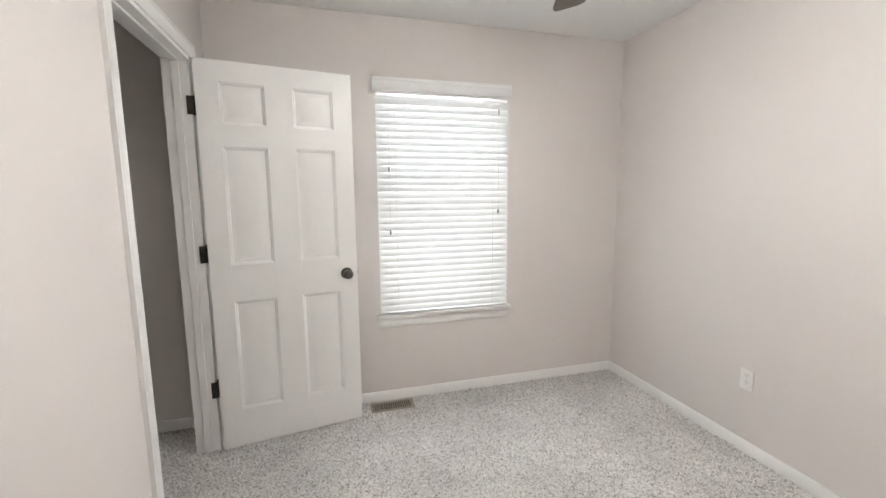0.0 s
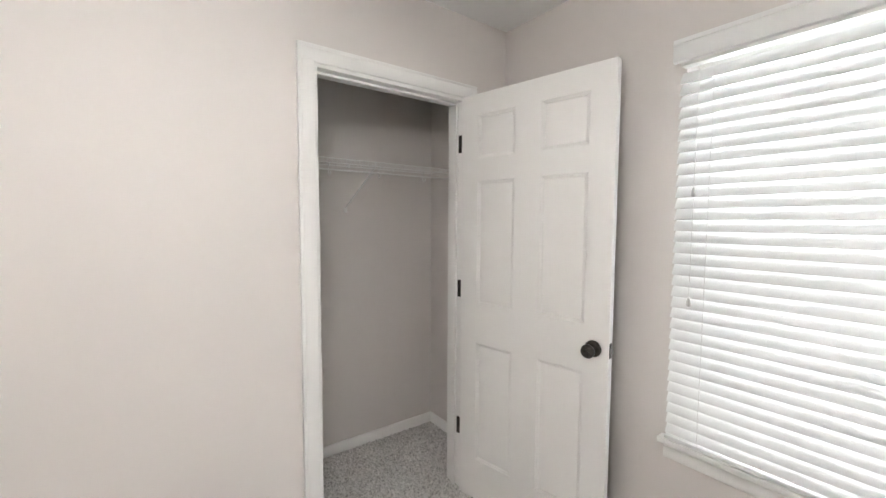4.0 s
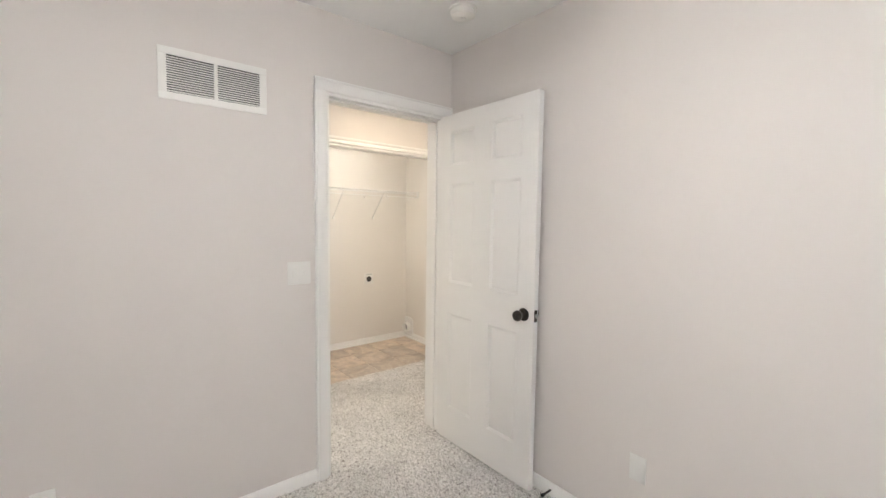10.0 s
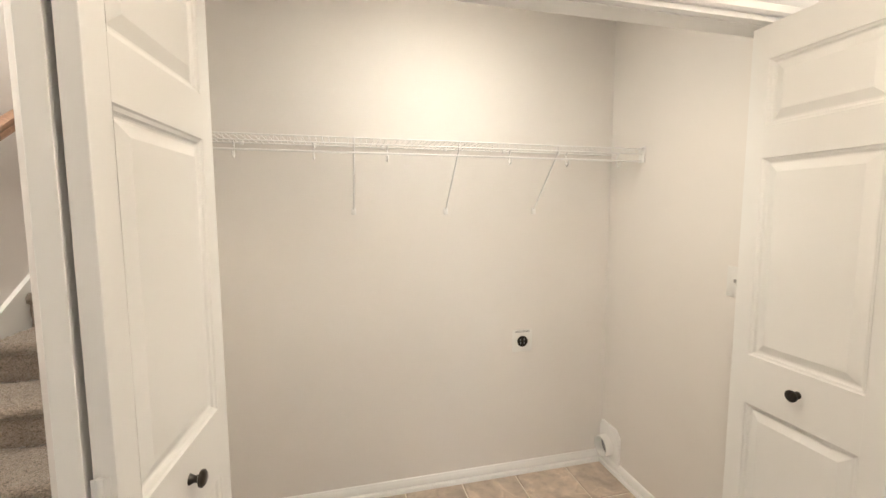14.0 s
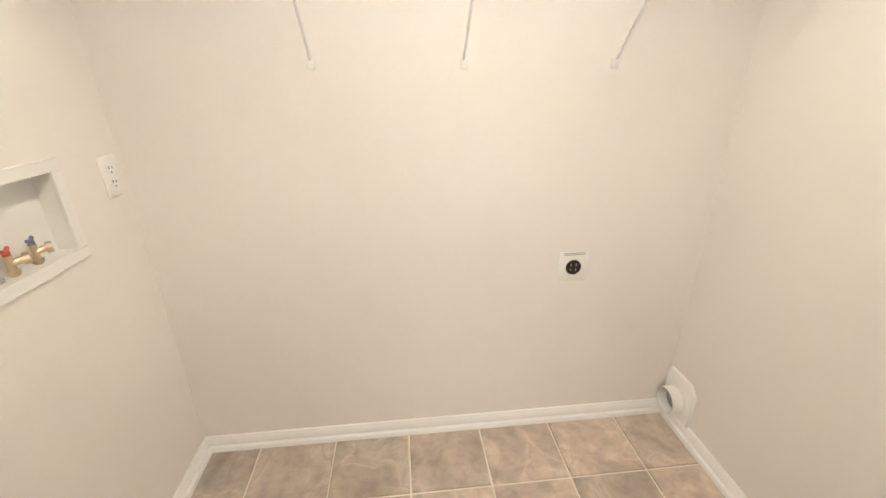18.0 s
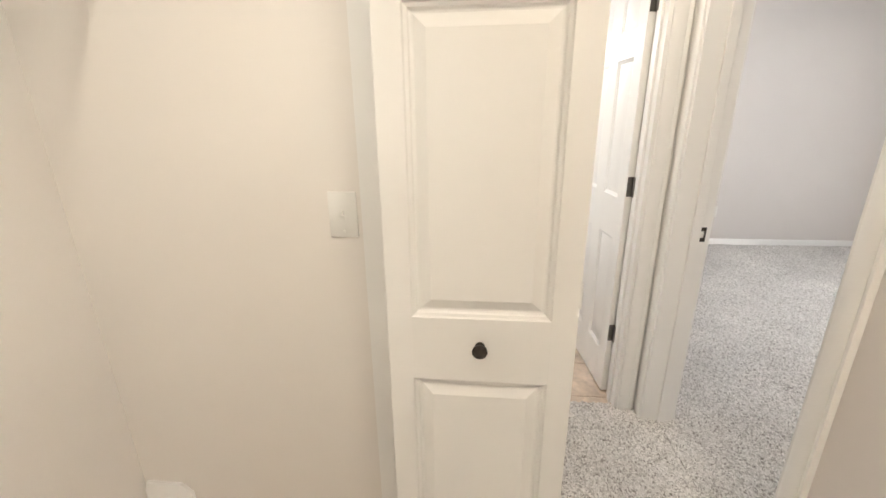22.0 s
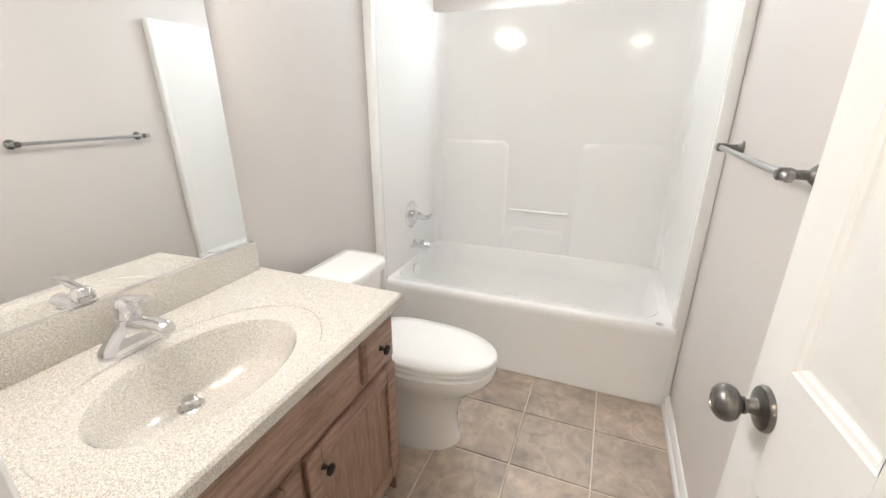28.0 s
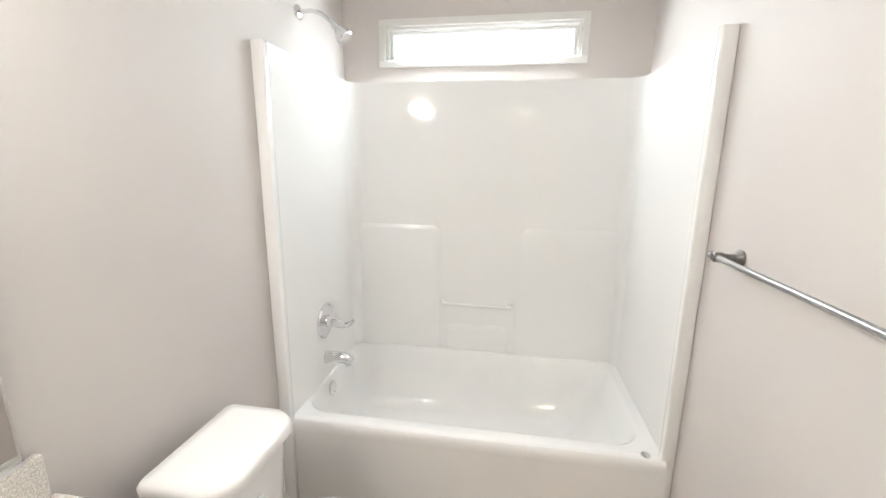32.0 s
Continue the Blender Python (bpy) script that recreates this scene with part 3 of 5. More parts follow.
door("closet_door", "white six-panel closet door standing wide open", pose(0.184, 2.660, 0, 0, 0, 10.0), 0.757, BRONZE, BRONZE, sink=0.015)
door("bedroom_door", "white six-panel bedroom door opened flat towards the wall", pose(0.228, -0.316, 0, 0, 0, 90.5), 0.755, BRONZE, BRONZE, sink=-0.02)
door("bathroom_door", "white six-panel bathroom door standing open", pose(-1.772, -0.576, 0, 0, 0, 185.1), 0.607, PEWTER, PEWTER, flip=-1, sink=0.010, backset=0.055, knob_z=0.935)
door("landing_door", "white six-panel door closed at the top of the stairs", pose(2.050, -4.562, N_STEPS * RISE, 0, 0, 180), 0.757, BRONZE, BRONZE, flip=-1, sink=0.004)
strike(X_W - 0.05, CLO[0] + 0.016, 0.92, ("y", 1))
strike(ENT[1] - 0.016, Y_S - 0.03, 0.92, ("x", -1))
strike(FAR[0] + 0.016, Y_S - 0.03, 0.92, ("x", 1))


def bifold_leaf(ob, m, w, knob=False):
    """One leaf of a folding door, with three panels; in its own frame x 0..w, y 0..-t."""
    leaf = new("leaf")
    leaf.parent = ob
    leaf.matrix_basis = m
    tagged(leaf, "narrow three-panel folding leaf")
    bm = B()
    t, s, h, z0 = 0.030, 0.056, 1.970, 0.02
    rows = [(0.205, 0.805), (0.962, 1.577), (1.672, 1.868)]
    zs = [z0] + [v for r in rows for v in r] + [h]
    box(bm, 0, s, -t, 0, z0, h, 0.0015)
    box(bm, w - s, w, -t, 0, z0, h, 0.0015)
    for j in range(0, len(zs) - 1, 2):
        box(bm, s - 0.001, w - s + 0.001, -t + 0.00002, -0.00002, zs[j], zs[j + 1])
    for r in rows:
        raised_panel(bm, s, w - s, r[0], r[1], 0, 1, 1.25)
        raised_panel(bm, s, w - s, r[0], r[1], -t, -1, 1.25)
    me = bpy.data.meshes.new("leaf_body")
    bmesh.ops.recalc_face_normals(bm, faces=bm.faces)
    bm.to_mesh(me)
    bm.free()
    me.materials.append(DOOR)
    soften(me, 20)
    body = new("leaf_body", me)
    body.parent = leaf
    if knob:
        bm = B()
        lathe(bm, [(0, 0), (0.011, 0), (0.009, 0.004), (0.0065, 0.010), (0.0085, 0.016), (0.0165, 0.020), (0.017, 0.025), (0.012, 0.029), (0, 0.030)], pose(w * 0.5, 0, 0.896, -90), 20)
        part("knob", bm, BRONZE, leaf, "small dark round knob")
    return leaf


def bifold(name, label, fold, lead_end, jamb_end):
    """Folded pair: leaves from the fold back to the track. fold: the fold's two corners (lead, jamb side)."""
    ob = thing(name, label, "folding door")
    (fx, fy), (jx, jy) = fold
    for a, b, knob in (((fx, fy), lead_end, True), ((jx, jy), jamb_end, False)):
        d = Vector((b[0] - a[0], b[1] - a[1]))
        ang = math.degrees(math.atan2(d.y, d.x))
        inner = 1 if fx < 0 else -1
        # the opening's middle lies to +x of the west pair and -x of the east pair
        m = pose(a[0], a[1], 0, 0, 0, ang) @ Matrix.Diagonal((1, 1 if inner > 0 else -1, 1, 1))
        bifold_leaf(ob, m, d.length, knob)
    for z in (0.42, 1.02, 1.72):
        bm = B()
        cx = (fx + jx) / 2
        rod(bm, (cx, fy + 0.004, z - 0.030), (cx, fy + 0.004, z + 0.030), 0.0042, 10)
        box(bm, cx - 0.012, cx + 0.012, fy + 0.0004, fy + 0.0018, z - 0.028, z + 0.028)
        part("hinge", bm, WIRE, ob, "white painted hinge")
    return ob


bifold("bifold_door", "white folding laundry door pair pushed open to the west jamb", ((-0.686, -1.044), (-0.721, -1.044)), (-0.690, -1.458), (-0.766, -1.458))
bifold("bifold_door", "white folding laundry door pair pushed open to the east jamb", ((0.874, -1.045), (0.913, -1.045)), (0.844, -1.472), (0.985, -1.465))
bm = B()
box(bm, LAU[0] + 0.02, LAU[1] - 0.02, -1.475, -1.450, L_HEAD - 0.020, L_HEAD - 0.0165)
tagged(part("bifold_track", bm, WIRE, smooth=0), "white metal track under the laundry opening's head", "door track")

# ---- window of the bedroom ----
def bedroom_window():
    x0, x1, z0, z1 = WIN
    ob = tagged(thing("window_1", "white vinyl double-hung window behind blinds", "window"), kind="structure")
    y = Y_N + 0.10
    for nm, a in (("frame_side", (x0, x0 + 0.045, z0, z1)), ("frame_side", (x1 - 0.045, x1, z0, z1)), ("frame_head", (x0 + 0.045, x1 - 0.045, z1 - 0.045, z1)), ("frame_foot", (x0 + 0.045, x1 - 0.045, z0, z0 + 0.045)), ("meeting_rail", (x0 + 0.045, x1 - 0.045, 1.295, 1.345))):
        bm = B()
        box(bm, a[0], a[1], y, y + 0.05, a[2], a[3], 0.003)
        part(nm, bm, PLATE, ob, smooth=0)
    for low, high in ((z0 + 0.045, 1.295), (1.345, z1 - 0.045)):
        bm = B()
        box(bm, x0 + 0.045, x1 - 0.045, y + 0.022, y + 0.026, low, high)
        part("pane", bm, GLASS, ob, smooth=0).visible_shadow = False
    sill = tagged(thing("window_sill", "white painted window stool and apron", "window sill"), kind="structure")
    bm = B()
    box(bm, x0 - 0.035, x1 + 0.035, Y_N - 0.045, Y_N + 0.10, 0.578, 0.600, 0.006)
    part("stool", bm, TRIM, sill)
    bm = B()
    extrude_profile(bm, [(0, 0), (0.008, 0), (0.016, 0.012), (0.016, 0.040), (0.011, 0.048), (0.016, 0.056), (0.016, 0.066), (0, 0.066)], (x0 - 0.02, Y_N, 0.512), (x1 + 0.02, Y_N, 0.512), (0, 0, 1), (0, -1, 0))
    part("apron", bm, TRIM, sill)


bedroom_window()


def blinds():
    x0, x1 = 1.082, 1.972
    ob = thing("window_blind", "white two-inch slat blind lowered and tilted nearly shut", "blind")
    yb = Y_N - 0.022
    bm = B()
    extrude_profile(bm, [(0, 0), (0.012, 0.004), (0.014, 0.052), (0.020, 0.060), (0.014, 0.066), (0.016, 0.080), (0, 0.080)], (x0 - 0.012, yb - 0.022, 1.996), (x1 + 0.004, yb - 0.022, 1.996), (0, 0, 1), (0, -1, 0))
    part("valance", bm, SLAT, ob, "white moulded valance")
    bm = B()
    box(bm, x0 + 0.01, x1 - 0.01, yb - 0.020, yb + 0.02, 1.985, 2.03)
    part("head_rail", bm, PLATE, ob, smooth=0)
    # one curved slat, tilted with its room edge down
    bm = B()
    w, seg = 0.050, 6
    rows = []
    for s in (0, 1):
        for k in range(seg + 1):
            u = (k / seg - 0.5) * w
            h = 0.0035 * (1 - (2 * u / w) ** 2) + (0.0028 if s else 0)
            a = radians(60)
            rows.append((u * math.cos(a) - h * math.sin(a), u * math.sin(a) + h * math.cos(a)))
    loop = rows[: seg + 1] + rows[seg + 1 :][::-1]
    loft(bm, [[(x0 + 0.006, p, q) for p, q in loop], [(x1 - 0.006, p, q) for p, q in loop]])
    bmesh.ops.recalc_face_normals(bm, faces=bm.faces)
    me = bpy.data.meshes.new("slat")
    bm.to_mesh(me)
    bm.free()
    me.materials.append(SLAT)
    soften(me, 40)
    n = 33
    for k in range(n):
        share("slat", me, ob, pose(0, yb, 0.645 + k * (1.985 - 0.645) / n, random.uniform(-0.5, 0.5)))
    bm = B()
    box(bm, x0 + 0.006, x1 - 0.006, yb - 0.025, yb + 0.025, 0.604, 0.620, 0.004)
    part("bottom_rail", bm, SLAT, ob)
    for x in (x0 + 0.12, x1 - 0.12):
        for dy in (-0.024, 0.024):
            bm = B()
            rod(bm, (x, yb + dy, 0.615), (x, yb + dy, 1.99), 0.0008, 6)
            part("ladder_cord", bm, WIRE, ob)
    for x, z in ((1.16, 1.55), (1.16, 1.16), (1.885, 1.92), (1.885, 1.28)):
        bm = B()
        rod(bm, (x, yb - 0.04, z), (x, yb - 0.036, 1.99), 0.0008, 6)
        part("lift_cord", bm, WIRE, ob)
        bm = B()
        lathe(bm, [(0, 0), (0.0085, 0.002), (0.008, 0.016), (0.0045, 0.030), (0.002, 0.034), (0, 0.035)], pose(x, yb - 0.04, z - 0.034), 14)
        part("tassel", bm, CORDEND, ob, "grey plastic cord tassel")


blinds()
bm = B()
box(bm, -6, 9, 7.0, 7.05, -0.2, 7)
structure("backdrop_north", bm, OUTSIDE, "bright hazy daylight beyond the window", "backdrop", 0)
bm = B()
box(bm, -8.05, -8.0, -6, 4, -0.2, 7)
structure("backdrop_west", bm, OUTSIDE, "bright hazy daylight beyond the bathroom window", "backdrop", 0)

# ---- ceiling fans ----
def fan(m, label):
    ob = thing("ceiling_fan", label, "ceiling fan", m, "ceiling fans")
    bm = B()
    lathe(bm, [(0, 0), (0.074, 0), (0.076, -0.010), (0.066, -0.038), (0.046, -0.062), (0.026, -0.076), (0.016, -0.082), (0, -0.082)])
    part("canopy", bm, BRONZE, ob)
    bm = B()
    rod(bm, (0, 0, -0.122), (0, 0, -0.078), 0.0125, 16)
    lathe(bm, [(0, -0.108), (0.024, -0.108), (0.026, -0.114), (0.022, -0.124), (0, -0.124)])
    part("downrod", bm, BRONZE, ob)
    bm = B()
    lathe(bm, [(0, -0.120), (0.030, -0.122), (0.070, -0.132), (0.108, -0.148), (0.136, -0.168), (0.146, -0.188), (0.146, -0.202), (0.139, -0.206), (0.139, -0.213), (0.146, -0.217), (0.146, -0.228), (0.128, -0.250), (0.092, -0.268), (0.070, -0.276), (0.066, -0.300), (0.088, -0.314), (0.094, -0.322), (0.094, -0.330), (0, -0.330)])
    part("motor_housing", bm, BRONZE, ob, "dark bronze ringed motor housing")
    # glass bowl, open at the top, bellied and drawn in to the cap
    bm = B()
    outer = [(0.180, -0.334), (0.184, -0.340), (0.182, -0.350), (0.173, -0.368), (0.155, -0.392), (0.138, -0.410), (0.121, -0.425), (0.106, -0.443), (0.088, -0.461), (0.066, -0.476), (0.044, -0.485), (0.0, -0.489)]
    lathe(bm, outer, None, 40)
    bowl = part("glass_bowl", bm, BOWL, ob, "lit frosted white glass bowl", 60)
    bm = B()
    lathe(bm, [(0.180, -0.334)] + [(max(r - 0.005, 0.0), z + 0.005) for r, z in outer[1:]], None, 40)
    part("bowl_inside", bm, BOWL_INSIDE, bowl, "bright inside of the bowl", 60)
    for k in range(3):
        a = radians(120 * k + 30)
        bm = B()
        rod(bm, (0.080 * math.cos(a), 0.080 * math.sin(a), -0.326), (0.181 * math.cos(a), 0.181 * math.sin(a), -0.333), 0.005, 8)
        part("bowl_arm", bm, BRONZE, ob)
    bm = B()
    lathe(bm, [(0, -0.470), (0.046, -0.476), (0.052, -0.481), (0.050, -0.486), (0.038, -0.497), (0.020, -0.506), (0.007, -0.510), (0.006, -0.514), (0.009, -0.518), (0.008, -0.523), (0.004, -0.526), (0.005, -0.530), (0, -0.533)])
    part("finial", bm, BRONZE, ob, "dark bronze dish cap and finial")
    for k in range(5):
        rot = Matrix.Rotation(radians(68.4 + 72 * k), 4, "Z")
        tilt = Matrix.Rotation(radians(-12.7), 4, "X")
        bm = B()
        loops = []
        for s in (0.003, -0.003):
            edge = [(0.17, 0.046), (0.30, 0.056), (0.45, 0.063), (0.60, 0.066), (0.640, 0.065), (0.655, 0.060), (0.664, 0.050), (0.668, 0.036)]
            loop = [(x, w, s) for x, w in edge] + [(x, -w, s) for x, w in edge[::-1]]
            loops.append([rot @ (tilt @ Vector(p) + Vector((0, 0, -0.322))) for p in loop])
        loft(bm, loops)
        part("blade", bm, BLADE, ob, "dark walnut blade", 30)
        bm = B()
        tube(bm, [rot @ Vector(p) for p in ((0.10, 0, -0.262), (0.15, 0.0, -0.300), (0.20, 0.0, -0.327), (0.27, 0, -0.327))], [0.014, 0.011, 0.010, 0.007], 8)
        for s in (-1, 1):
            tube(bm, [rot @ Vector(p) for p in ((0.11, 0, -0.268), (0.155, s * 0.026, -0.304), (0.21, s * 0.034, -0.327 - s * 0.0075), (0.25, s * 0.024, -0.327 - s * 0.005))], 0.006, 8)
        part("blade_iron", bm, BRONZE, ob)
    return ob


fan(pose(1.515, 1.280, CEILING), "bronze ceiling fan with five walnut blades and lit bowl")
fan(pose(-2.62, 1.22, CEILING, 0, 0, 12), "dark bronze ceiling fan with lit bowl in the far bedroom")

# ---- small fittings ----
def plate(name, label, category, m, w=0.070, h=0.115, kind="outlet"):
    """A wall plate in the local xz plane, facing -y."""
    ob = thing(name, label, category, m)
    bm = B()
    box(bm, -w / 2, w / 2, -0.006, 0.0, -h / 2, h / 2, 0.003)
    part("cover_plate", bm, PLATE, ob)
    if kind == "outlet":
        for z in (0.0195, -0.0195):
            bm = B()
            lathe(bm, [(0, -0.002), (0.0155, -0.002), (0.017, 0.0), (0.0165, 0.0028), (0, 0.003)], pose(0, -0.0055, z, 90), 24)
            part("receptacle", bm, PLATE, ob)
            # slots are raised near-black strips, their shade put into the colour
            bm = B()
            for x, hh in ((-0.0065, 0.008), (0.0065, 0.0065)):
                box(bm, x - 0.0011, x + 0.0011, -0.0092, -0.0080, z + 0.002, z + 0.002 + hh)
            rod(bm, (0, -0.0092, z - 0.007), (0, -0.008, z - 0.007), 0.0023, 10)
            part("slots", bm, SHADE_AND_RUBBER, ob, smooth=0)
    elif kind == "toggle":
        for x in ([0] if w < 0.09 else [-0.023, 0.023]):
            bm = B()
            if w > 0.09 and x < 0:
                box(bm, x - 0.012, x + 0.012, -0.010, -0.005, -0.025, 0.025, 0.002)
            else:
                box(bm, x - 0.005, x + 0.005, -0.0072, -0.005, -0.0125, 0.0125)
                box(bm, x - 0.004, x + 0.004, -0.017, -0.006, 0.000, 0.011, 0.0015)
            part("switch_lever", bm, PLATE, ob)
    elif kind == "coax":
        bm = B()
        rod(bm, (0, -0.016, 0), (0, -0.005, 0), 0.0045, 12)
        part("jack", bm, NICKEL, ob)
    if kind in ("outlet", "coax", "toggle"):
        for z in ((0.0,) if kind == "outlet" else (0.042, -0.042)):
            bm = B()
            rod(bm, (0, -0.0072, z), (0, -0.005, z), 0.003, 10)
            part("screw", bm, PLATE, ob)
    return ob


plate("outlet", "white duplex outlet low on the bedroom wall", "outlet", pose(X_E, 1.867, 0.400, 0, 0, -90))
plate("outlet", "white duplex outlet low beside the closet", "outlet", pose(X_W, 1.338, 0.352, 0, 0, 90))
plate("wall_plate", "white blank cover plate low on the wall", "wall plate", pose(X_W, 0.945, 0.357, 0, 0, 90), kind="blank")
plate("outlet", "white duplex outlet low on the bedroom wall", "outlet", pose(2.105, Y_S, 0.323, 0, 0, 180))
plate("light_switch", "white two-gang light switch beside the doorway", "switch", pose(1.150, Y_S, 1.124, 0, 0, 180), 0.116, 0.115, "toggle")
plate("light_switch", "white toggle switch inside the laundry", "switch", pose(L_W, -1.593, 1.155, 0, 0, 90), 0.072, 0.115, "toggle")
plate("outlet", "white duplex outlet beside the washer box", "outlet", pose(L_E, -2.291, 1.124, 0, 0, -90))
plate("outlet", "white duplex outlet low in the far bedroom", "outlet", pose(F_W, 1.285, 0.375, 0, 0, 90))


def vent_grille():
    ob = thing("return_vent", "white steel return air grille high on the wall", "air vent")
    x0, x1, z0, z1 = 1.294, 1.712, 1.877, 2.086
    b = 0.030
    for nm, a in (("frame_bar", (x0, x1, z0, z0 + b)), ("frame_bar", (x0, x1, z1 - b, z1)), ("frame_bar", (x0, x0 + b, z0 + b, z1 - b)), ("frame_bar", (x1 - b, x1, z0 + b, z1 - b)), ("frame_bar", ((x0 + x1) / 2 - 0.008, (x0 + x1) / 2 + 0.008, z0 + b, z1 - b))):
        bm = B()
        box(bm, a[0], a[1], Y_S, Y_S + 0.007, a[2], a[3], 0.0015)
        part(nm, bm, PLATE, ob, smooth=0)
    # near-black sheet flat on the wall, coloured as the duct's shade
    bm = B()
    box(bm, x0 + b, x1 - b, Y_S + 0.0003, Y_S + 0.001, z0 + b, z1 - b)
    part("shade_backing", bm, SHADE_AND_RUBBER, ob, smooth=0)
    bm = B()
    half = (x1 - x0) / 2 - b - 0.008
    loft(bm, [[(x, 0.0015, 0.0), (x, 0.0065, -0.0065), (x, 0.0072, -0.0060), (x, 0.0022, 0.0006)] for x in (0, half)])
    bmesh.ops.recalc_face_normals(bm, faces=bm.faces)
    me = bpy.data.meshes.new("louvre")
    bm.to_mesh(me)
    bm.free()
    me.materials.append(PLATE)
    k = 15
    for xx in (x0 + b, (x0 + x1) / 2 + 0.008):
        for i in range(k):
            share("louvre", me, ob, pose(xx, Y_S, z0 + b + 0.008 + i * (z1 - z0 - 2 * b - 0.004) / k))


vent_grille()


def floor_register():
    ob = thing("floor_register", "tan steel floor register set in the carpet", "air vent", pose(1.135, 2.838, 0.010, 0, 0, 0))
    for a in ((-0.14, 0.14, -0.055, -0.042), (-0.14, 0.14, 0.042, 0.055), (-0.14, -0.125, -0.042, 0.042), (0.125, 0.14, -0.042, 0.042)):
        bm = B()
        box(bm, *a, 0, 0.007, 0.002)
        part("frame_bar", bm, STEEL, ob)
    # near-black sheet under the slats, coloured as shade in the register
    bm = B()
    box(bm, -0.125, 0.125, -0.042, 0.042, 0.0005, 0.0015)
    part("shade_backing", bm, SHADE_AND_RUBBER, ob, smooth=0)
    bm = B()
    box(bm, -0.0024, 0.0024, -0.042, 0.042, 0.0015, 0.006)
    me = bpy.data.meshes.new("slat")
    bm.to_mesh(me)
    bm.free()
    me.materials.append(STEEL)
    for i in range(17):
        share("slat", me, ob, pose(-0.118 + i * 0.01475, 0, 0))


floor_register()
ob = thing("smoke_detector", "round white smoke detector on the ceiling", "smoke detector", pose(0.49, 0.137, CEILING))
bm = B()
lathe(bm, [(0, 0), (0.068, 0), (0.068, -0.010), (0.060, -0.012), (0.060, -0.018), (0.063, -0.020), (0.058, -0.038), (0.045, -0.044), (0, -0.045)])
part("housing", bm, PLATE, ob)
bm = B()
lathe(bm, [(0, -0.0449), (0.012, -0.0451), (0.012, -0.048), (0, -0.048)])
part("test_button", bm, PLATE, ob)


def door_stop(m):
    ob = thing("door_stop", "dark spring door stop on the baseboard", "door stop", m)
    bm = B()
    rod(bm, (0, 0, 0), (0, -0.055, 0), 0.005, 10)
    part("spring", bm, BRONZE, ob)
    bm = B()
    rod(bm, (0, -0.055, 0), (0, -0.068, 0), 0.009, 12)
    part("rubber_tip", bm, SHADE_AND_RUBBER, ob)


door_stop(pose(X_W + 0.014, 0.52, 0.035, 0, 0, 90))
door_stop(pose(0.93, Y_N - 0.014, 0.035))

# ---- wire shelves ----
def wire_shelf(name, label, m, length, depth, braces, hooks, left_end=True):
    """Ventilated shelf: x along the wall, front towards -y from the wall at y 0; top rail at z 0."""
    ob = thing(name, label, "wire shelf", m)
    f = -depth
    for nm, y, z, r in (("front_rail", f, 0.0, 0.0032), ("front_rail", f, -0.024, 0.0026), ("hang_rail", f + 0.005, -0.058, 0.0045), ("back_rail", -0.008, 0.0, 0.0032), ("middle_rail", f * 0.5, -0.004, 0.003)):
        bm = B()
        rod(bm, (0, y, z), (length, y, z), r, 10)
        part(nm, bm, WIRE, ob)
    bm = B()
    k = int(length / 0.0254)
    for i in range(k + 1):
        x = 0.006 + i * (length - 0.012) / k
        tube(bm, [(x, -0.006, 0.0025), (x, f, 0.0025), (x, f - 0.002, -0.004), (x, f, -0.026)], 0.0013, 5)
    part("wire_deck", bm, WIRE, ob, "rows of thin white wires")
    for x in (0.0, length):
        bm = B()
        s = 1 if x == 0 else -1
        box(bm, *sorted((x, x + s * 0.006)), f - 0.012, f + 0.028, -0.064, 0.012, 0.002)
        box(bm, *sorted((x, x + s * 0.02)), f - 0.010, f + 0.006, -0.01, 0.006, 0.002)
        part("end_bracket", bm, WIRE, ob)
    for x, foot, *lean in braces:
        lean = lean[0] if lean else 0.0
        bm = B()
        tube(bm, [(x + lean, f, 0.004), (x + lean, f + 0.004, -0.03), (x, -0.012, -foot + 0.02), (x, -0.004, -foot + 0.012)], 0.0042, 8)
        part("support_brace", bm, WIRE, ob)
        bm = B()
        box(bm, x - 0.011, x + 0.011, -0.010, 0, -foot - 0.012, -foot + 0.020, 0.003)
        part("brace_foot", bm, WIRE, ob)
    for x in hooks:
        bm = B()
        tube(bm, [(x, f + 0.004, -0.022), (x, f + 0.022, -0.040), (x, f + 0.024, -0.075), (x, f + 0.012, -0.088), (x, f - 0.004, -0.080), (x, f - 0.006, -0.066)], 0.0036, 7)
        part("rail_hook", bm, WIRE, ob)
    for i in range(int(length / 0.3)):
        bm = B()
        x = 0.12 + i * 0.3
        box(bm, x - 0.008, x + 0.008, -0.014, 0, -0.008, 0.010, 0.002)
        part("wall_clip", bm, WIRE, ob)
    return ob


wire_shelf("wire_shelf", "white vinyl-coated wire shelf across the laundry wall", pose(L_E, L_BACK, 1.710, 0, 0, 180), L_E - L_W, 0.245, [(L_E - x, 1.710 - 1.412) for x in (0.505, 0.066, -0.400)], [L_E - x for x in (0.95, 0.66, 0.37, -0.17, -0.45, -0.72)])
wire_shelf("wire_shelf", "white vinyl-coated wire shelf and hang rail in the closet", pose(-0.530, 1.315, 1.748, 0, 0, 90), 1.63, 0.275, [(1.000, 0.263, 0.06), (0.30, 0.263, 0.06)], [0.51, 0.803, 1.091, 1.390])

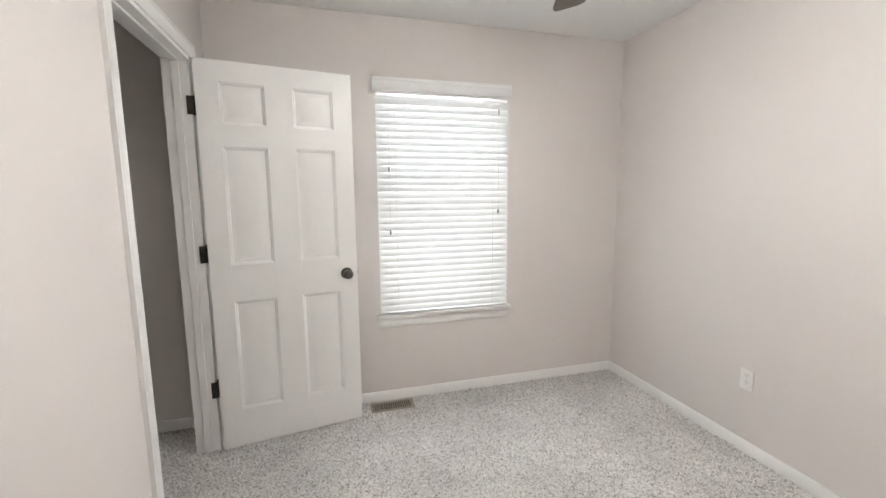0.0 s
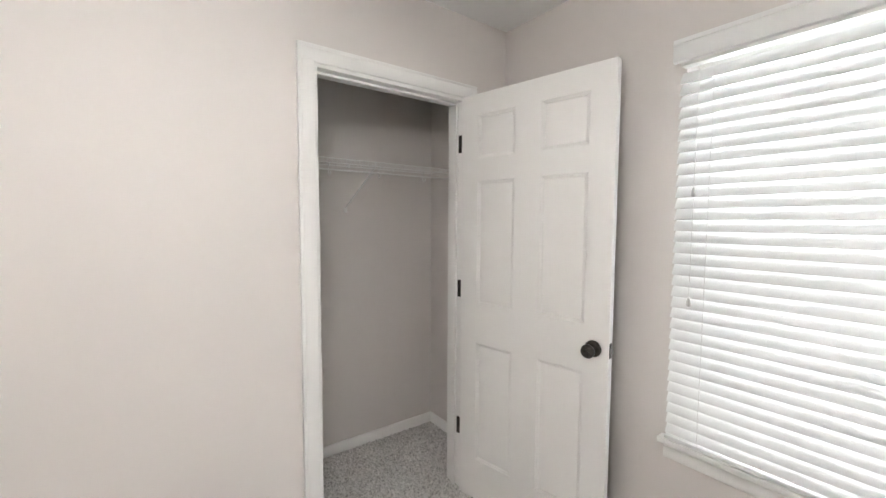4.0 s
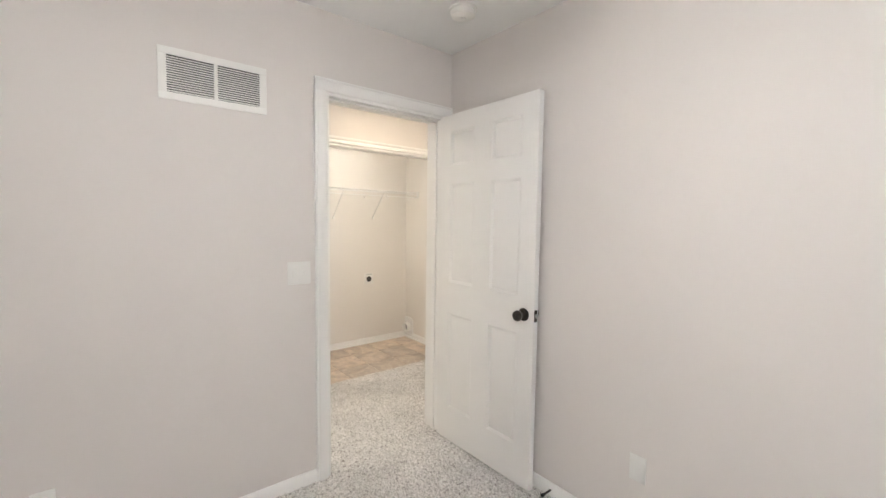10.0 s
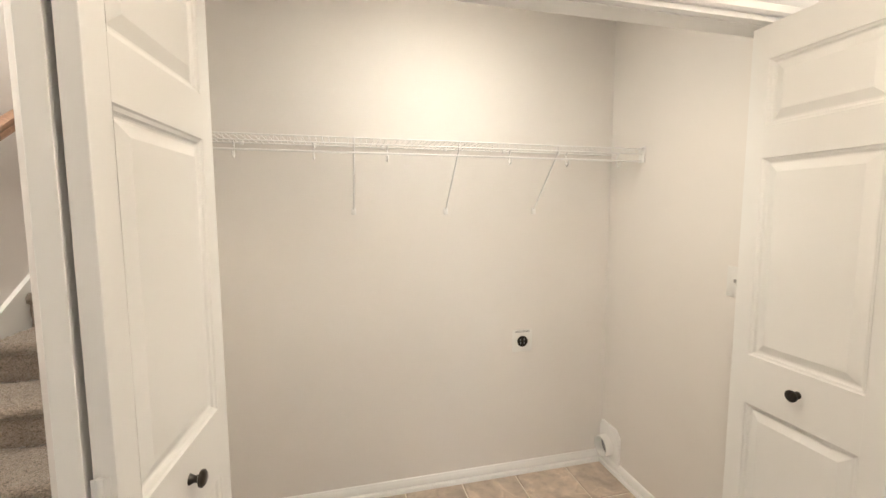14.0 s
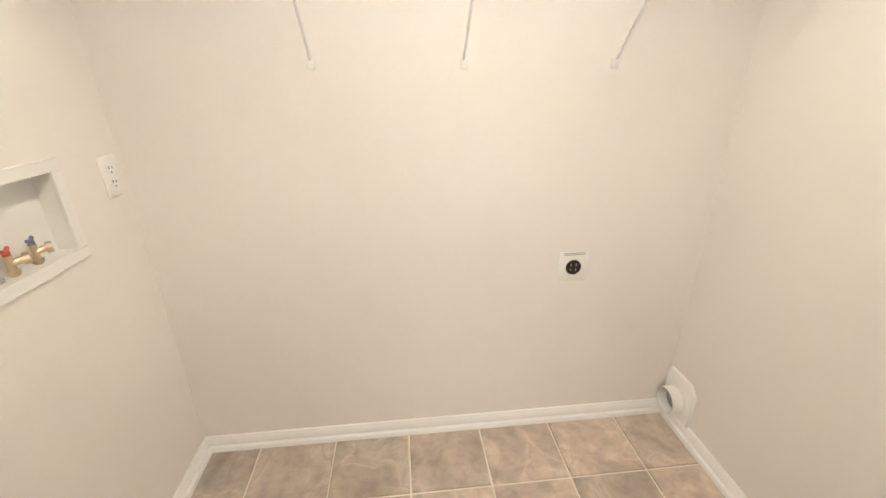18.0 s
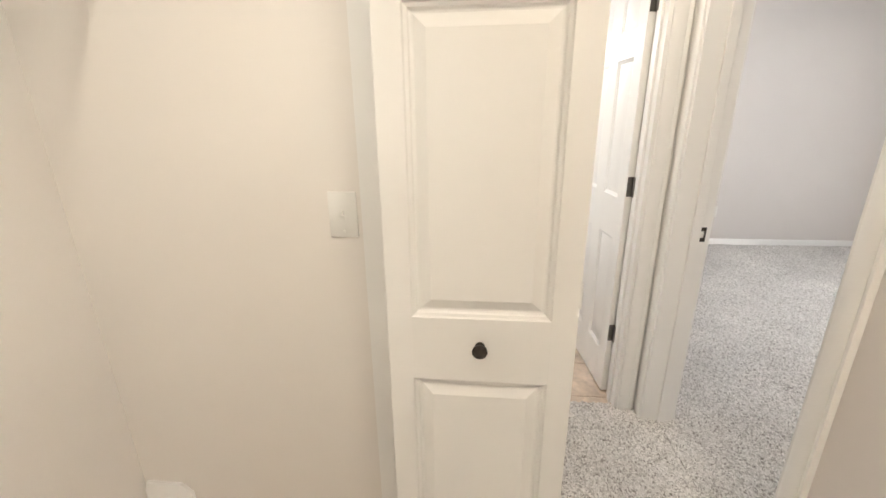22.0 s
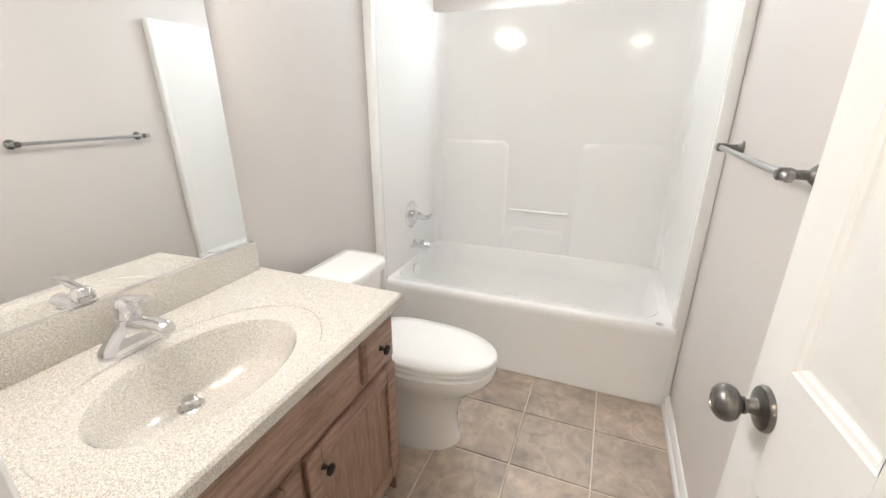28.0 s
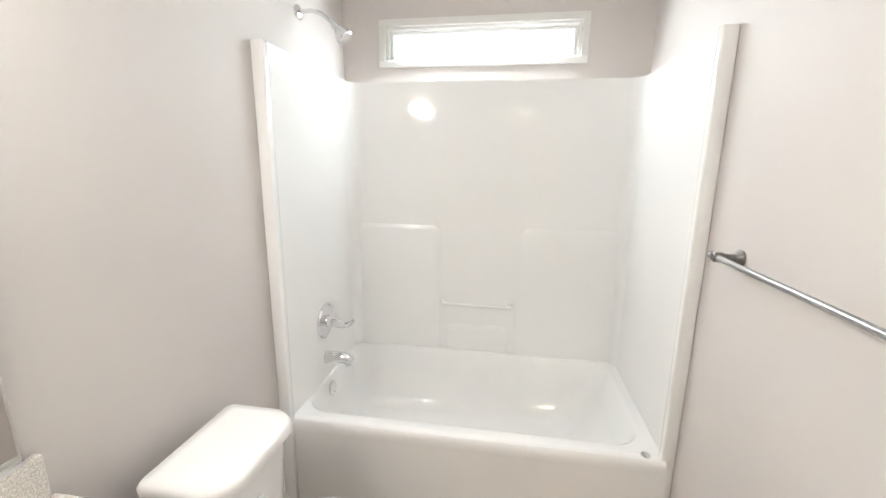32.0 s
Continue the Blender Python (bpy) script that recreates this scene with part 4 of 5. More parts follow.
# ---- laundry fittings ----
def washer_box():
    ob = thing("washer_box", "white recessed washing machine outlet box with red and blue valves", "outlet box", pose(L_E, -1.978, 1.082, 0, 0, -90))
    w, h, b = 0.140, 0.127, 0.030
    for a in ((-w, w, -h, -h + b), (-w, w, h - b, h), (-w, -w + b, -h + b, h - b), (w - b, w, -h + b, h - b)):
        bm = B()
        box(bm, a[0], a[1], -0.010, 0, a[2], a[3], 0.002)
        part("face_frame", bm, PLATE, ob, smooth=0)
    bm = B()
    i, d = b, 0.040
    for q in (((-w + i, 0, -h + i), (w - i, 0, -h + i), (w - i, d, -h + i), (-w + i, d, -h + i)), ((-w + i, 0, h - i), (w - i, 0, h - i), (w - i, d, h - i), (-w + i, d, h - i)), ((-w + i, 0, -h + i), (-w + i, 0, h - i), (-w + i, d, h - i), (-w + i, d, -h + i)), ((w - i, 0, -h + i), (w - i, 0, h - i), (w - i, d, h - i), (w - i, d, -h + i)), ((-w + i, d, -h + i), (w - i, d, -h + i), (w - i, d, h - i), (-w + i, d, h - i))):
        bm.faces.new([bm.verts.new(p) for p in q])
    part("recess", bm, PLATE, ob, smooth=0)
    for x, mat, lab in ((-0.042, RED, "red handle"), (0.022, BLUE, "blue handle")):
        bm = B()
        rod(bm, (x, 0.020, -h + i), (x, 0.020, -0.050), 0.0085, 14)
        rod(bm, (x, 0.020, -h + i + 0.004), (x, 0.020, -h + i + 0.013), 0.0125, 6)
        rod(bm, (x, 0.020, -0.068), (x + 0.016, 0.004, -0.064), 0.008, 12)
        lathe(bm, [(0.008, 0), (0.013, 0), (0.0135, 0.004), (0.013, 0.012), (0.010, 0.012), (0.0095, 0.003)], pose(x + 0.015, 0.005, -0.064, 90, 0, 40), 16)
        valve = part("valve_body", bm, BRASS, ob, "brass hose valve")
        bm = B()
        lathe(bm, [(0, 0), (0.007, 0), (0.0075, 0.010), (0.006, 0.013), (0, 0.013)], pose(x, 0.020, -0.051), 14)
        for a in (25, 205):
            c, q = math.cos(radians(a)), math.sin(radians(a))
            rod(bm, (x, 0.020, -0.043), (x + 0.017 * c, 0.020 + 0.017 * q, -0.036), 0.0052, 10, 0.0042)
        part("valve_handle", bm, mat, valve, lab)
    bm = B()
    box(bm, -w + 0.04, -w + 0.065, 0.012, 0.013, -h + i + 0.0012, -h + i + 0.012)
    part("label_strip", bm, PRINT_AND_SHADE, ob, smooth=0)


washer_box()
ob = thing("dryer_outlet", "white square plate with a dark round dryer socket", "outlet", pose(-0.350, L_BACK, 0.736, 0, 0, 180))
bm = B()
box(bm, -0.056, 0.056, -0.006, 0, -0.060, 0.060, 0.003)
part("cover_plate", bm, PLATE, ob)
bm = B()
lathe(bm, [(0, 0), (0.029, 0), (0.029, 0.004), (0.026, 0.005), (0.026, 0.002), (0, 0.002)], pose(0, -0.005, -0.004, 90), 28)
part("socket_face", bm, BRONZE, ob)
bm = B()
for k in (0, 1, 2, 3):
    a = radians(45 + 90 * k)
    cx, cz = 0.014 * math.cos(a), -0.004 + 0.014 * math.sin(a)
    box(bm, cx - 0.002, cx + 0.002, -0.0078, -0.0068, cz - 0.005, cz + 0.005)
part("slots", bm, NICKEL, ob, smooth=0)
bm = B()
for r in range(2):
    box(bm, -0.04, 0.04, -0.0066, -0.0058, 0.044 + r * 0.006, 0.047 + r * 0.006)
part("printed_lines", bm, PRINT_AND_SHADE, ob, smooth=0)
ob = thing("dryer_vent", "round white dryer vent pipe and plate in the laundry corner", "vent", pose(L_W, -2.277, 0.150, 0, 0, 90))
bm = B()
c, s = 0.072, 0.035
ring = [(-0.094, -0.094), (0.094, -0.094), (0.094, 0.06), (0.060, 0.094), (-0.06, 0.094), (-0.074, 0.06)]
ring = [(max(-0.072, x), z) for x, z in ring]
loft(bm, [[(x, 0, z) for x, z in ring], [(x, -0.010, z) for x, z in ring], [(x * 0.96, -0.013, z * 0.96) for x, z in ring]])
part("wall_plate", bm, TRIM, ob)
bm = B()
lathe(bm, [(0.040, 0.0), (0.058, 0.0), (0.058, 0.004), (0.053, 0.006), (0.054, 0.006), (0.054, 0.050), (0.0505, 0.050), (0.0505, 0.004)], pose(0.005, -0.012, -0.02, 90), 32)
part("pipe_collar", bm, PLATE, ob)
# flat disc on the plate; the pipe's inner shade is its grey colour
bm = B()
lathe(bm, [(0, 0.004), (0.051, 0.004), (0.051, 0.006), (0, 0.006)], pose(0.005, -0.012, -0.02, 90), 32)
part("pipe_mouth", bm, PRINT_AND_SHADE, ob, "flat grey disc coloured as the shade inside the pipe")

# ---- lamps out of sight: domes added over hall, laundry and stairs; vanity bar later ----
def unseen_dome_light(m, label):
    ob = thing("unseen_ceiling_light", label, "ceiling light", m, "flush ceiling lights")
    bm = B()
    lathe(bm, [(0, 0), (0.14, 0), (0.14, -0.018), (0.132, -0.02), (0, -0.02)])
    part("base_ring", bm, BRONZE, ob)
    bm = B()
    lathe(bm, [(0.128, -0.02), (0.120, -0.045), (0.095, -0.07), (0.05, -0.085), (0, -0.09)])
    part("glass_dome", bm, BULB, ob, "lit frosted glass dome")


unseen_dome_light(pose(0.12, -1.66, CEILING), "unseen bronze flush light added in the laundry")
unseen_dome_light(pose(0.15, -0.74, CEILING), "unseen bronze flush light with a lit glass dome in the hall")
unseen_dome_light(pose(-1.2, -0.95, CEILING), "unseen bronze flush light added at the hall's end")
unseen_dome_light(pose(1.75, -1.1, CEILING), "unseen bronze flush light added near the stairs")

# ---- stairs ----
STAIR_X0, STAIR_X1, NOSE1 = 1.192, HALL_E - 0.030, -1.871


def pile_strip(prof, x0, x1, step=0.009):
    """A carpeted surface: a profile in y and z carried along x, with an uneven pile."""
    pts = []
    for (p, q), (r, s) in zip(prof, prof[1:]):
        n = max(1, round(math.hypot(r - p, s - q) / step))
        pts += [(p + (r - p) * i / n, q + (s - q) * i / n) for i in range(n)]
    pts.append(prof[-1])
    bm = B()
    nx = int((x1 - x0) / step)
    rows = []
    for i, (p, q) in enumerate(pts):
        a, b = pts[max(i - 1, 0)], pts[min(i + 1, len(pts) - 1)]
        d = Vector((0, b[0] - a[0], b[1] - a[1])).normalized()
        out = Vector((0, d.z, -d.y))
        row = []
        for k in range(nx + 1):
            v = Vector((x0 + (x1 - x0) * k / nx, p, q))
            h = 0.0085 * noise.noise(v * 70) + 0.003 * noise.noise(v * 21)
            row.append(bm.verts.new(v + out * h))
        rows.append(row)
    for ra, rb in zip(rows, rows[1:]):
        for k in range(nx):
            bm.faces.new((ra[k], ra[k + 1], rb[k + 1], rb[k]))
    return bm


def stairs():
    ob = tagged(thing("stairs", "carpeted stairs in brown-grey cut pile with rounded nosings", "stairs"), kind="structure")
    for k in range(N_STEPS):
        y, z = NOSE1 - k * GOING, (k + 1) * RISE
        back = y - GOING - 0.03 if k < N_STEPS - 1 else -3.53
        prof = [(y - 0.034, z - RISE), (y - 0.033, z - 0.070), (y - 0.018, z - 0.056)]
        for i in range(7):
            a = radians(-70 + i * 160 / 6)
            prof.append((y - 0.030 + 0.030 * math.cos(a), z - 0.030 + 0.030 * math.sin(a)))
        prof.append((back, z))
        bm = pile_strip(prof, STAIR_X0, STAIR_X1)
        part("step", bm, STAIRPILE, ob, smooth=180)
    bm = B()
    box(bm, 0.2, STAIR_X0, -3.53, L_BACK - 0.23, N_STEPS * RISE - 0.1, N_STEPS * RISE)
    box(bm, 0.2, 2.75, -4.55, -3.531, N_STEPS * RISE - 0.1, N_STEPS * RISE - 0.001)
    part("landing", bm, STAIRPILE, ob, smooth=0)
    # skirt board up the outer wall
    bm = B()
    slope = RISE / GOING
    line = lambda y: 0.235 + (NOSE1 - y) * slope  # noqa: E731
    pts = [(NOSE1 + 0.25, 0), (NOSE1 + 0.25, max(0.069, line(NOSE1 + 0.25))), (-3.475, line(-3.475)), (-3.53, line(-3.475)), (-3.53, N_STEPS * RISE), (-3.3, N_STEPS * RISE - 0.3), (NOSE1 - 0.1, 0)]
    loft(bm, [[(x, p, q) for p, q in pts] for x in (HALL_E - 0.028, HALL_E - 0.001)])
    part("skirt_board", bm, TRIM, ob, "white painted skirt board", 0)
    bm = B()
    extrude_profile(bm, BASE, (1.875, -3.53, N_STEPS * RISE), (HALL_E - 0.028, -3.53, N_STEPS * RISE), (0, 0, 1), (0, 1, 0))
    part("landing_baseboard", bm, TRIM, ob)
    rail = thing("handrail", "honey oak wall-mounted stair handrail", "handrail")
    a, b = Vector((HALL_E - 0.075, -1.75, 1.06)), Vector((HALL_E - 0.075, -3.39, 2.125))
    d = (b - a).normalized()
    up = Vector((1, 0, 0)).cross(d).normalized()
    up = up if up.z > 0 else -up
    bm = B()
    prof = [(u * 1.2, v * 1.2) for u, v in ((-0.022, -0.030), (0.022, -0.030), (0.026, -0.018), (0.020, -0.006), (0.029, 0.006), (0.026, 0.020), (0.012, 0.027), (-0.012, 0.027), (-0.026, 0.020), (-0.029, 0.006), (-0.020, -0.006), (-0.026, -0.018))]
    loft(bm, [[p + Vector((1, 0, 0)) * u + up * v for u, v in prof] for p in (a, b)])
    part("rail", bm, RAILWOOD, rail, smooth=50)
    bm = B()
    loft(bm, [[Vector((x, b.y, b.z)) + d * u * 0.75 + up * v for u, v in prof] for x in (b.x + 0.02, HALL_E)])
    part("wall_return", bm, RAILWOOD, rail, smooth=50)
    for f in (0.12, 0.55, 0.95):
        p = a.lerp(b, f)
        bm = B()
        tube(bm, [p - up * 0.028, p - up * 0.06 + Vector((0.02, 0, 0)), p - up * 0.075 + Vector((0.075, 0, 0))], 0.006, 8)
        part("bracket", bm, BRASS, rail)


stairs()

# ---- bathroom ----
def tub_unit():
    ob = thing("bathtub_surround", "white one-piece acrylic bathtub with moulded shower surround", "bathtub")
    x0, x1, y0, y1 = B_W + 0.003, -3.530, B_S + 0.003, B_N - 0.003
    rim, top = 0.410, 1.850
    # apron
    bm = B()
    prof = [(x1 - 0.030, 0.001), (x1 - 0.004, 0.001), (x1 - 0.006, 0.05), (x1 - 0.010, 0.33), (x1 - 0.002, 0.36), (x1, 0.385), (x1 - 0.004, 0.402), (x1 - 0.014, rim), (x1 - 0.034, rim)]
    loft(bm, [[(p, y, q) for p, q in prof] for y in (y0 + 0.03, y1 - 0.03)])
    part("apron", bm, ACRYL, ob, smooth=50)
    # basin: rounded rectangles stepping down from the rim
    def rr(ax0, ax1, ay0, ay1, r, z, n=8):
        pts = []
        for cx, cy, s in ((ax1 - r, ay1 - r, 0), (ax0 + r, ay1 - r, 90), (ax0 + r, ay0 + r, 180), (ax1 - r, ay0 + r, 270)):
            for k in range(n + 1):
                a = radians(s + 90 * k / n)
                pts.append((cx + r * math.cos(a), cy + r * math.sin(a), z))
        return pts

    bm = B()
    loft(bm, [rr(x0, x1 - 0.010, y0, y1, 0.002, rim - 0.001), rr(x0 + 0.042, x1 - 0.070, y0 + 0.040, y1 - 0.075, 0.12, rim), rr(x0 + 0.050, x1 - 0.079, y0 + 0.046, y1 - 0.088, 0.12, rim - 0.008), rr(x0 + 0.064, x1 - 0.092, y0 + 0.062, y1 - 0.13, 0.12, 0.28), rr(x0 + 0.10, x1 - 0.125, y0 + 0.095, y1 - 0.24, 0.11, 0.12), rr(x0 + 0.15, x1 - 0.18, y0 + 0.145, y1 - 0.32, 0.09, 0.075)], close_first=False)
    part("basin", bm, ACRYL, ob, smooth=60)
    # surround walls, rounded into one another
    t = 0.035
    def shell(z, k=0.0, n=7):
        r = 0.07
        inner = [(x1 - 0.02, y0 + t - k)]
        for cx, cy, s in ((x0 + t + r, y0 + t + r, 270), (x0 + t + r, y1 - t - r, 180)):
            for i in range(n + 1):
                a = radians(s - 90 * i / n)
                inner.append((cx + r * math.cos(a) , cy + r * math.sin(a)))
        inner.append((x1 - 0.02, y1 - t + k))
        outer = [(x1 - 0.02, y1), (x0, y1), (x0, y0), (x1 - 0.02, y0)]
        return [(p, q, z) for p, q in inner + outer]

    bm = B()
    loft(bm, [shell(rim), shell(1.0), shell(top - 0.012), [(p, q, top) for p, q, _ in shell(top)]])
    part("surround_wall", bm, ACRYL, ob, "glossy white surround wall", 40)
    for ya, yb, xf in ((B_S + 0.0005, y0 + t + 0.010, x1 + 0.018), (y1 - t - 0.010, B_N - 0.0005, x1 - 0.012)):
        bm = B()
        box(bm, xf - 0.035, xf, ya, yb, 0.001, top + 0.002, 0.006)
        part("front_flange", bm, ACRYL, ob, smooth=50)
    # moulded ledges on the back wall
    xb = x0 + t
    for ya, yb, z1, dep in ((-2.000, -1.500, 1.125, 0.008), (-1.080, -0.540, 1.125, 0.008), (-1.478, -1.112, 0.575, 0.007)):
        bm = B()
        loft(bm, [[(xb - 0.004, *p) for p in ((ya, rim - 0.01), (yb, rim - 0.01), (yb, z1 - 0.03), (yb - 0.03, z1), (ya + 0.03, z1), (ya, z1 - 0.03))], [(xb + dep * 0.5, *p) for p in ((ya + 0.012, rim - 0.01), (yb - 0.012, rim - 0.01), (yb - 0.012, z1 - 0.044), (yb - 0.042, z1 - 0.012), (ya + 0.042, z1 - 0.012), (ya + 0.012, z1 - 0.044))], [(xb + dep, *p) for p in ((ya + 0.034, rim - 0.01), (yb - 0.034, rim - 0.01), (yb - 0.034, z1 - 0.060), (yb - 0.06, z1 - 0.032), (ya + 0.06, z1 - 0.032), (ya + 0.034, z1 - 0.060))]])
        part("moulded_ledge", bm, ACRYL, ob, smooth=60)
    bm = B()
    rod(bm, (xb + 0.036, -1.480, 0.690), (xb + 0.036, -1.108, 0.690), 0.009, 14)
    for y in (-1.478, -1.110):
        rod(bm, (xb, y, 0.690), (xb + 0.040, y, 0.690), 0.011, 12)
    part("grab_bar", bm, ACRYL, ob, "moulded white bar in the soap niche")
    bm = B()
    lathe(bm, [(0, 0), (0.017, 0), (0.017, 0.003), (0.013, 0.005), (0, 0.0055)], pose(-3.560, -0.607, rim - 0.0003), 20)
    part("rim_cap", bm, CHROME, ob, "small chrome plug in the rim")
    return ob


tub_unit()


def shower_fittings():
    yw = B_S + 0.038
    ob = thing("tub_valve", "chrome single-lever shower valve", "faucet", pose(-3.885, yw, 0.700))
    bm = B()
    lathe(bm, [(0, 0), (0.083, 0), (0.083, 0.004), (0.076, 0.010), (0.040, 0.013), (0.030, 0.015), (0.028, 0.040), (0.022, 0.045), (0, 0.045)], pose(0, 0, 0, -90), 36)
    part("escutcheon", bm, CHROME, ob)
    bm = B()
    tube(bm, [(0, 0.035, 0), (0.006, 0.068, -0.008), (0.016, 0.100, -0.008), (0.030, 0.135, 0.006), (0.042, 0.160, 0.030)], [0.024, 0.020, 0.016, 0.012, 0.007], 14)
    part("lever", bm, CHROME, ob)
    ob = thing("tub_spout", "polished chrome bathtub spout on the wall", "faucet", pose(-3.885, yw, 0.512))
    bm = B()
    lathe(bm, [(0, 0), (0.033, 0), (0.033, 0.006), (0.030, 0.010), (0, 0.010)], pose(0, 0, 0, -90), 24)
    part("flange", bm, CHROME, ob)
    bm = B()
    tube(bm, [(0, 0.004, 0.002), (0, 0.05, 0.004), (0, 0.095, 0.0), (0, 0.122, -0.010), (0, 0.132, -0.020)], [0.029, 0.028, 0.026, 0.022, 0.015], 18)
    rod(bm, (0, 0.110, -0.008), (0, 0.112, -0.036), 0.017, 16)
    part("spout", bm, CHROME, ob)
    ob = thing("overflow_plate", "round chrome bathtub overflow plate", "overflow", pose(-3.888, B_S + 0.0575, 0.343, 6))
    bm = B()
    lathe(bm, [(0, 0), (0.037, 0), (0.037, 0.005), (0.032, 0.009), (0.010, 0.010), (0, 0.009)], pose(0, 0, 0, -90), 28)
    part("plate", bm, CHROME, ob)
    bm = B()
    rod(bm, (0, 0.008, -0.018), (0, 0.013, -0.018), 0.004, 10)
    part("screw", bm, CHROME, ob)
    ob = thing("shower_head", "chrome shower head on a bent arm", "shower head", pose(-3.86, B_S, 2.045))
    bm = B()
    lathe(bm, [(0, 0), (0.030, 0), (0.028, 0.006), (0.014, 0.014), (0, 0.014)], pose(0, 0, 0, -90), 24)
    part("flange", bm, CHROME, ob)
    bm = B()
    tube(bm, [(0, 0, 0), (0, 0.06, 0.004), (0, 0.10, -0.008), (0, 0.135, -0.034), (0, 0.155, -0.055)], 0.0085, 12)
    part("arm", bm, CHROME, ob)
    bm = B()
    lathe(bm, [(0, 0.012), (0.012, 0.012), (0.014, 0.0), (0.014, -0.012), (0.020, -0.022), (0.033, -0.045), (0.035, -0.062), (0.030, -0.066), (0, -0.066)], pose(0, 0.157, -0.058, 42), 26)
    part("head", bm, CHROME, ob)


shower_fittings()


def towel_bar():
    ob = thing("towel_bar", "brushed dark metal towel bar on the wall", "towel bar")
    y = B_N - 0.062
    for x in (-3.350, -2.772):
        bm = B()
        lathe(bm, [(0, 0), (0.023, 0), (0.023, 0.005), (0.019, 0.009), (0.017, 0.012), (0.011, 0.017), (0.010, 0.040), (0.014, 0.048), (0.014, 0.070), (0.009, 0.074), (0, 0.074)], pose(x, B_N, 1.207, 90), 24)
        part("post", bm, PEWTER, ob)
    bm = B()
    rod(bm, (-3.375, y, 1.207), (-2.735, y, 1.207), 0.008, 16)
    for x, s in ((-3.375, -1), (-2.735, 1)):
        lathe(bm, [(0, -0.004), (0.010, -0.003), (0.012, 0.003), (0.007, 0.009), (0, 0.010)], pose(x, y, 1.207, 0, s * 90), 16)
    part("bar", bm, NICKEL, ob)


towel_bar()


def bath_window():
    y0, y1, z0, z1 = BWIN
    ob = tagged(thing("window_2", "white vinyl transom window over the bathtub", "window"), kind="structure")
    x = B_W - 0.004
    w = 0.030
    for dx0, dx1, ins, ww in ((-0.010, 0.012, -0.032, 0.032), (-0.055, -0.010, 0.002, 0.012), (-0.080, -0.050, 0.014, 0.013)):
        a0, a1, b0, b1 = y0 + ins, y1 - ins, z0 + ins * 0.9, z1 - ins * 0.9
        for q in ((a0, a1, b0, b0 + ww), (a0, a1, b1 - ww, b1), (a0, a0 + ww, b0 + ww, b1 - ww), (a1 - ww, a1, b0 + ww, b1 - ww)):
            bm = B()
            box(bm, x + dx0, x + dx1, *q, 0.002)
            part("window_frame", bm, PLATE, ob, smooth=0)
    bm = B()
    box(bm, x - 0.070, x - 0.066, y0 + 0.03, y1 - 0.03, z0 + 0.02, z1 - 0.02)
    part("pane", bm, GLASS, ob, smooth=0).visible_shadow = False


bath_window()


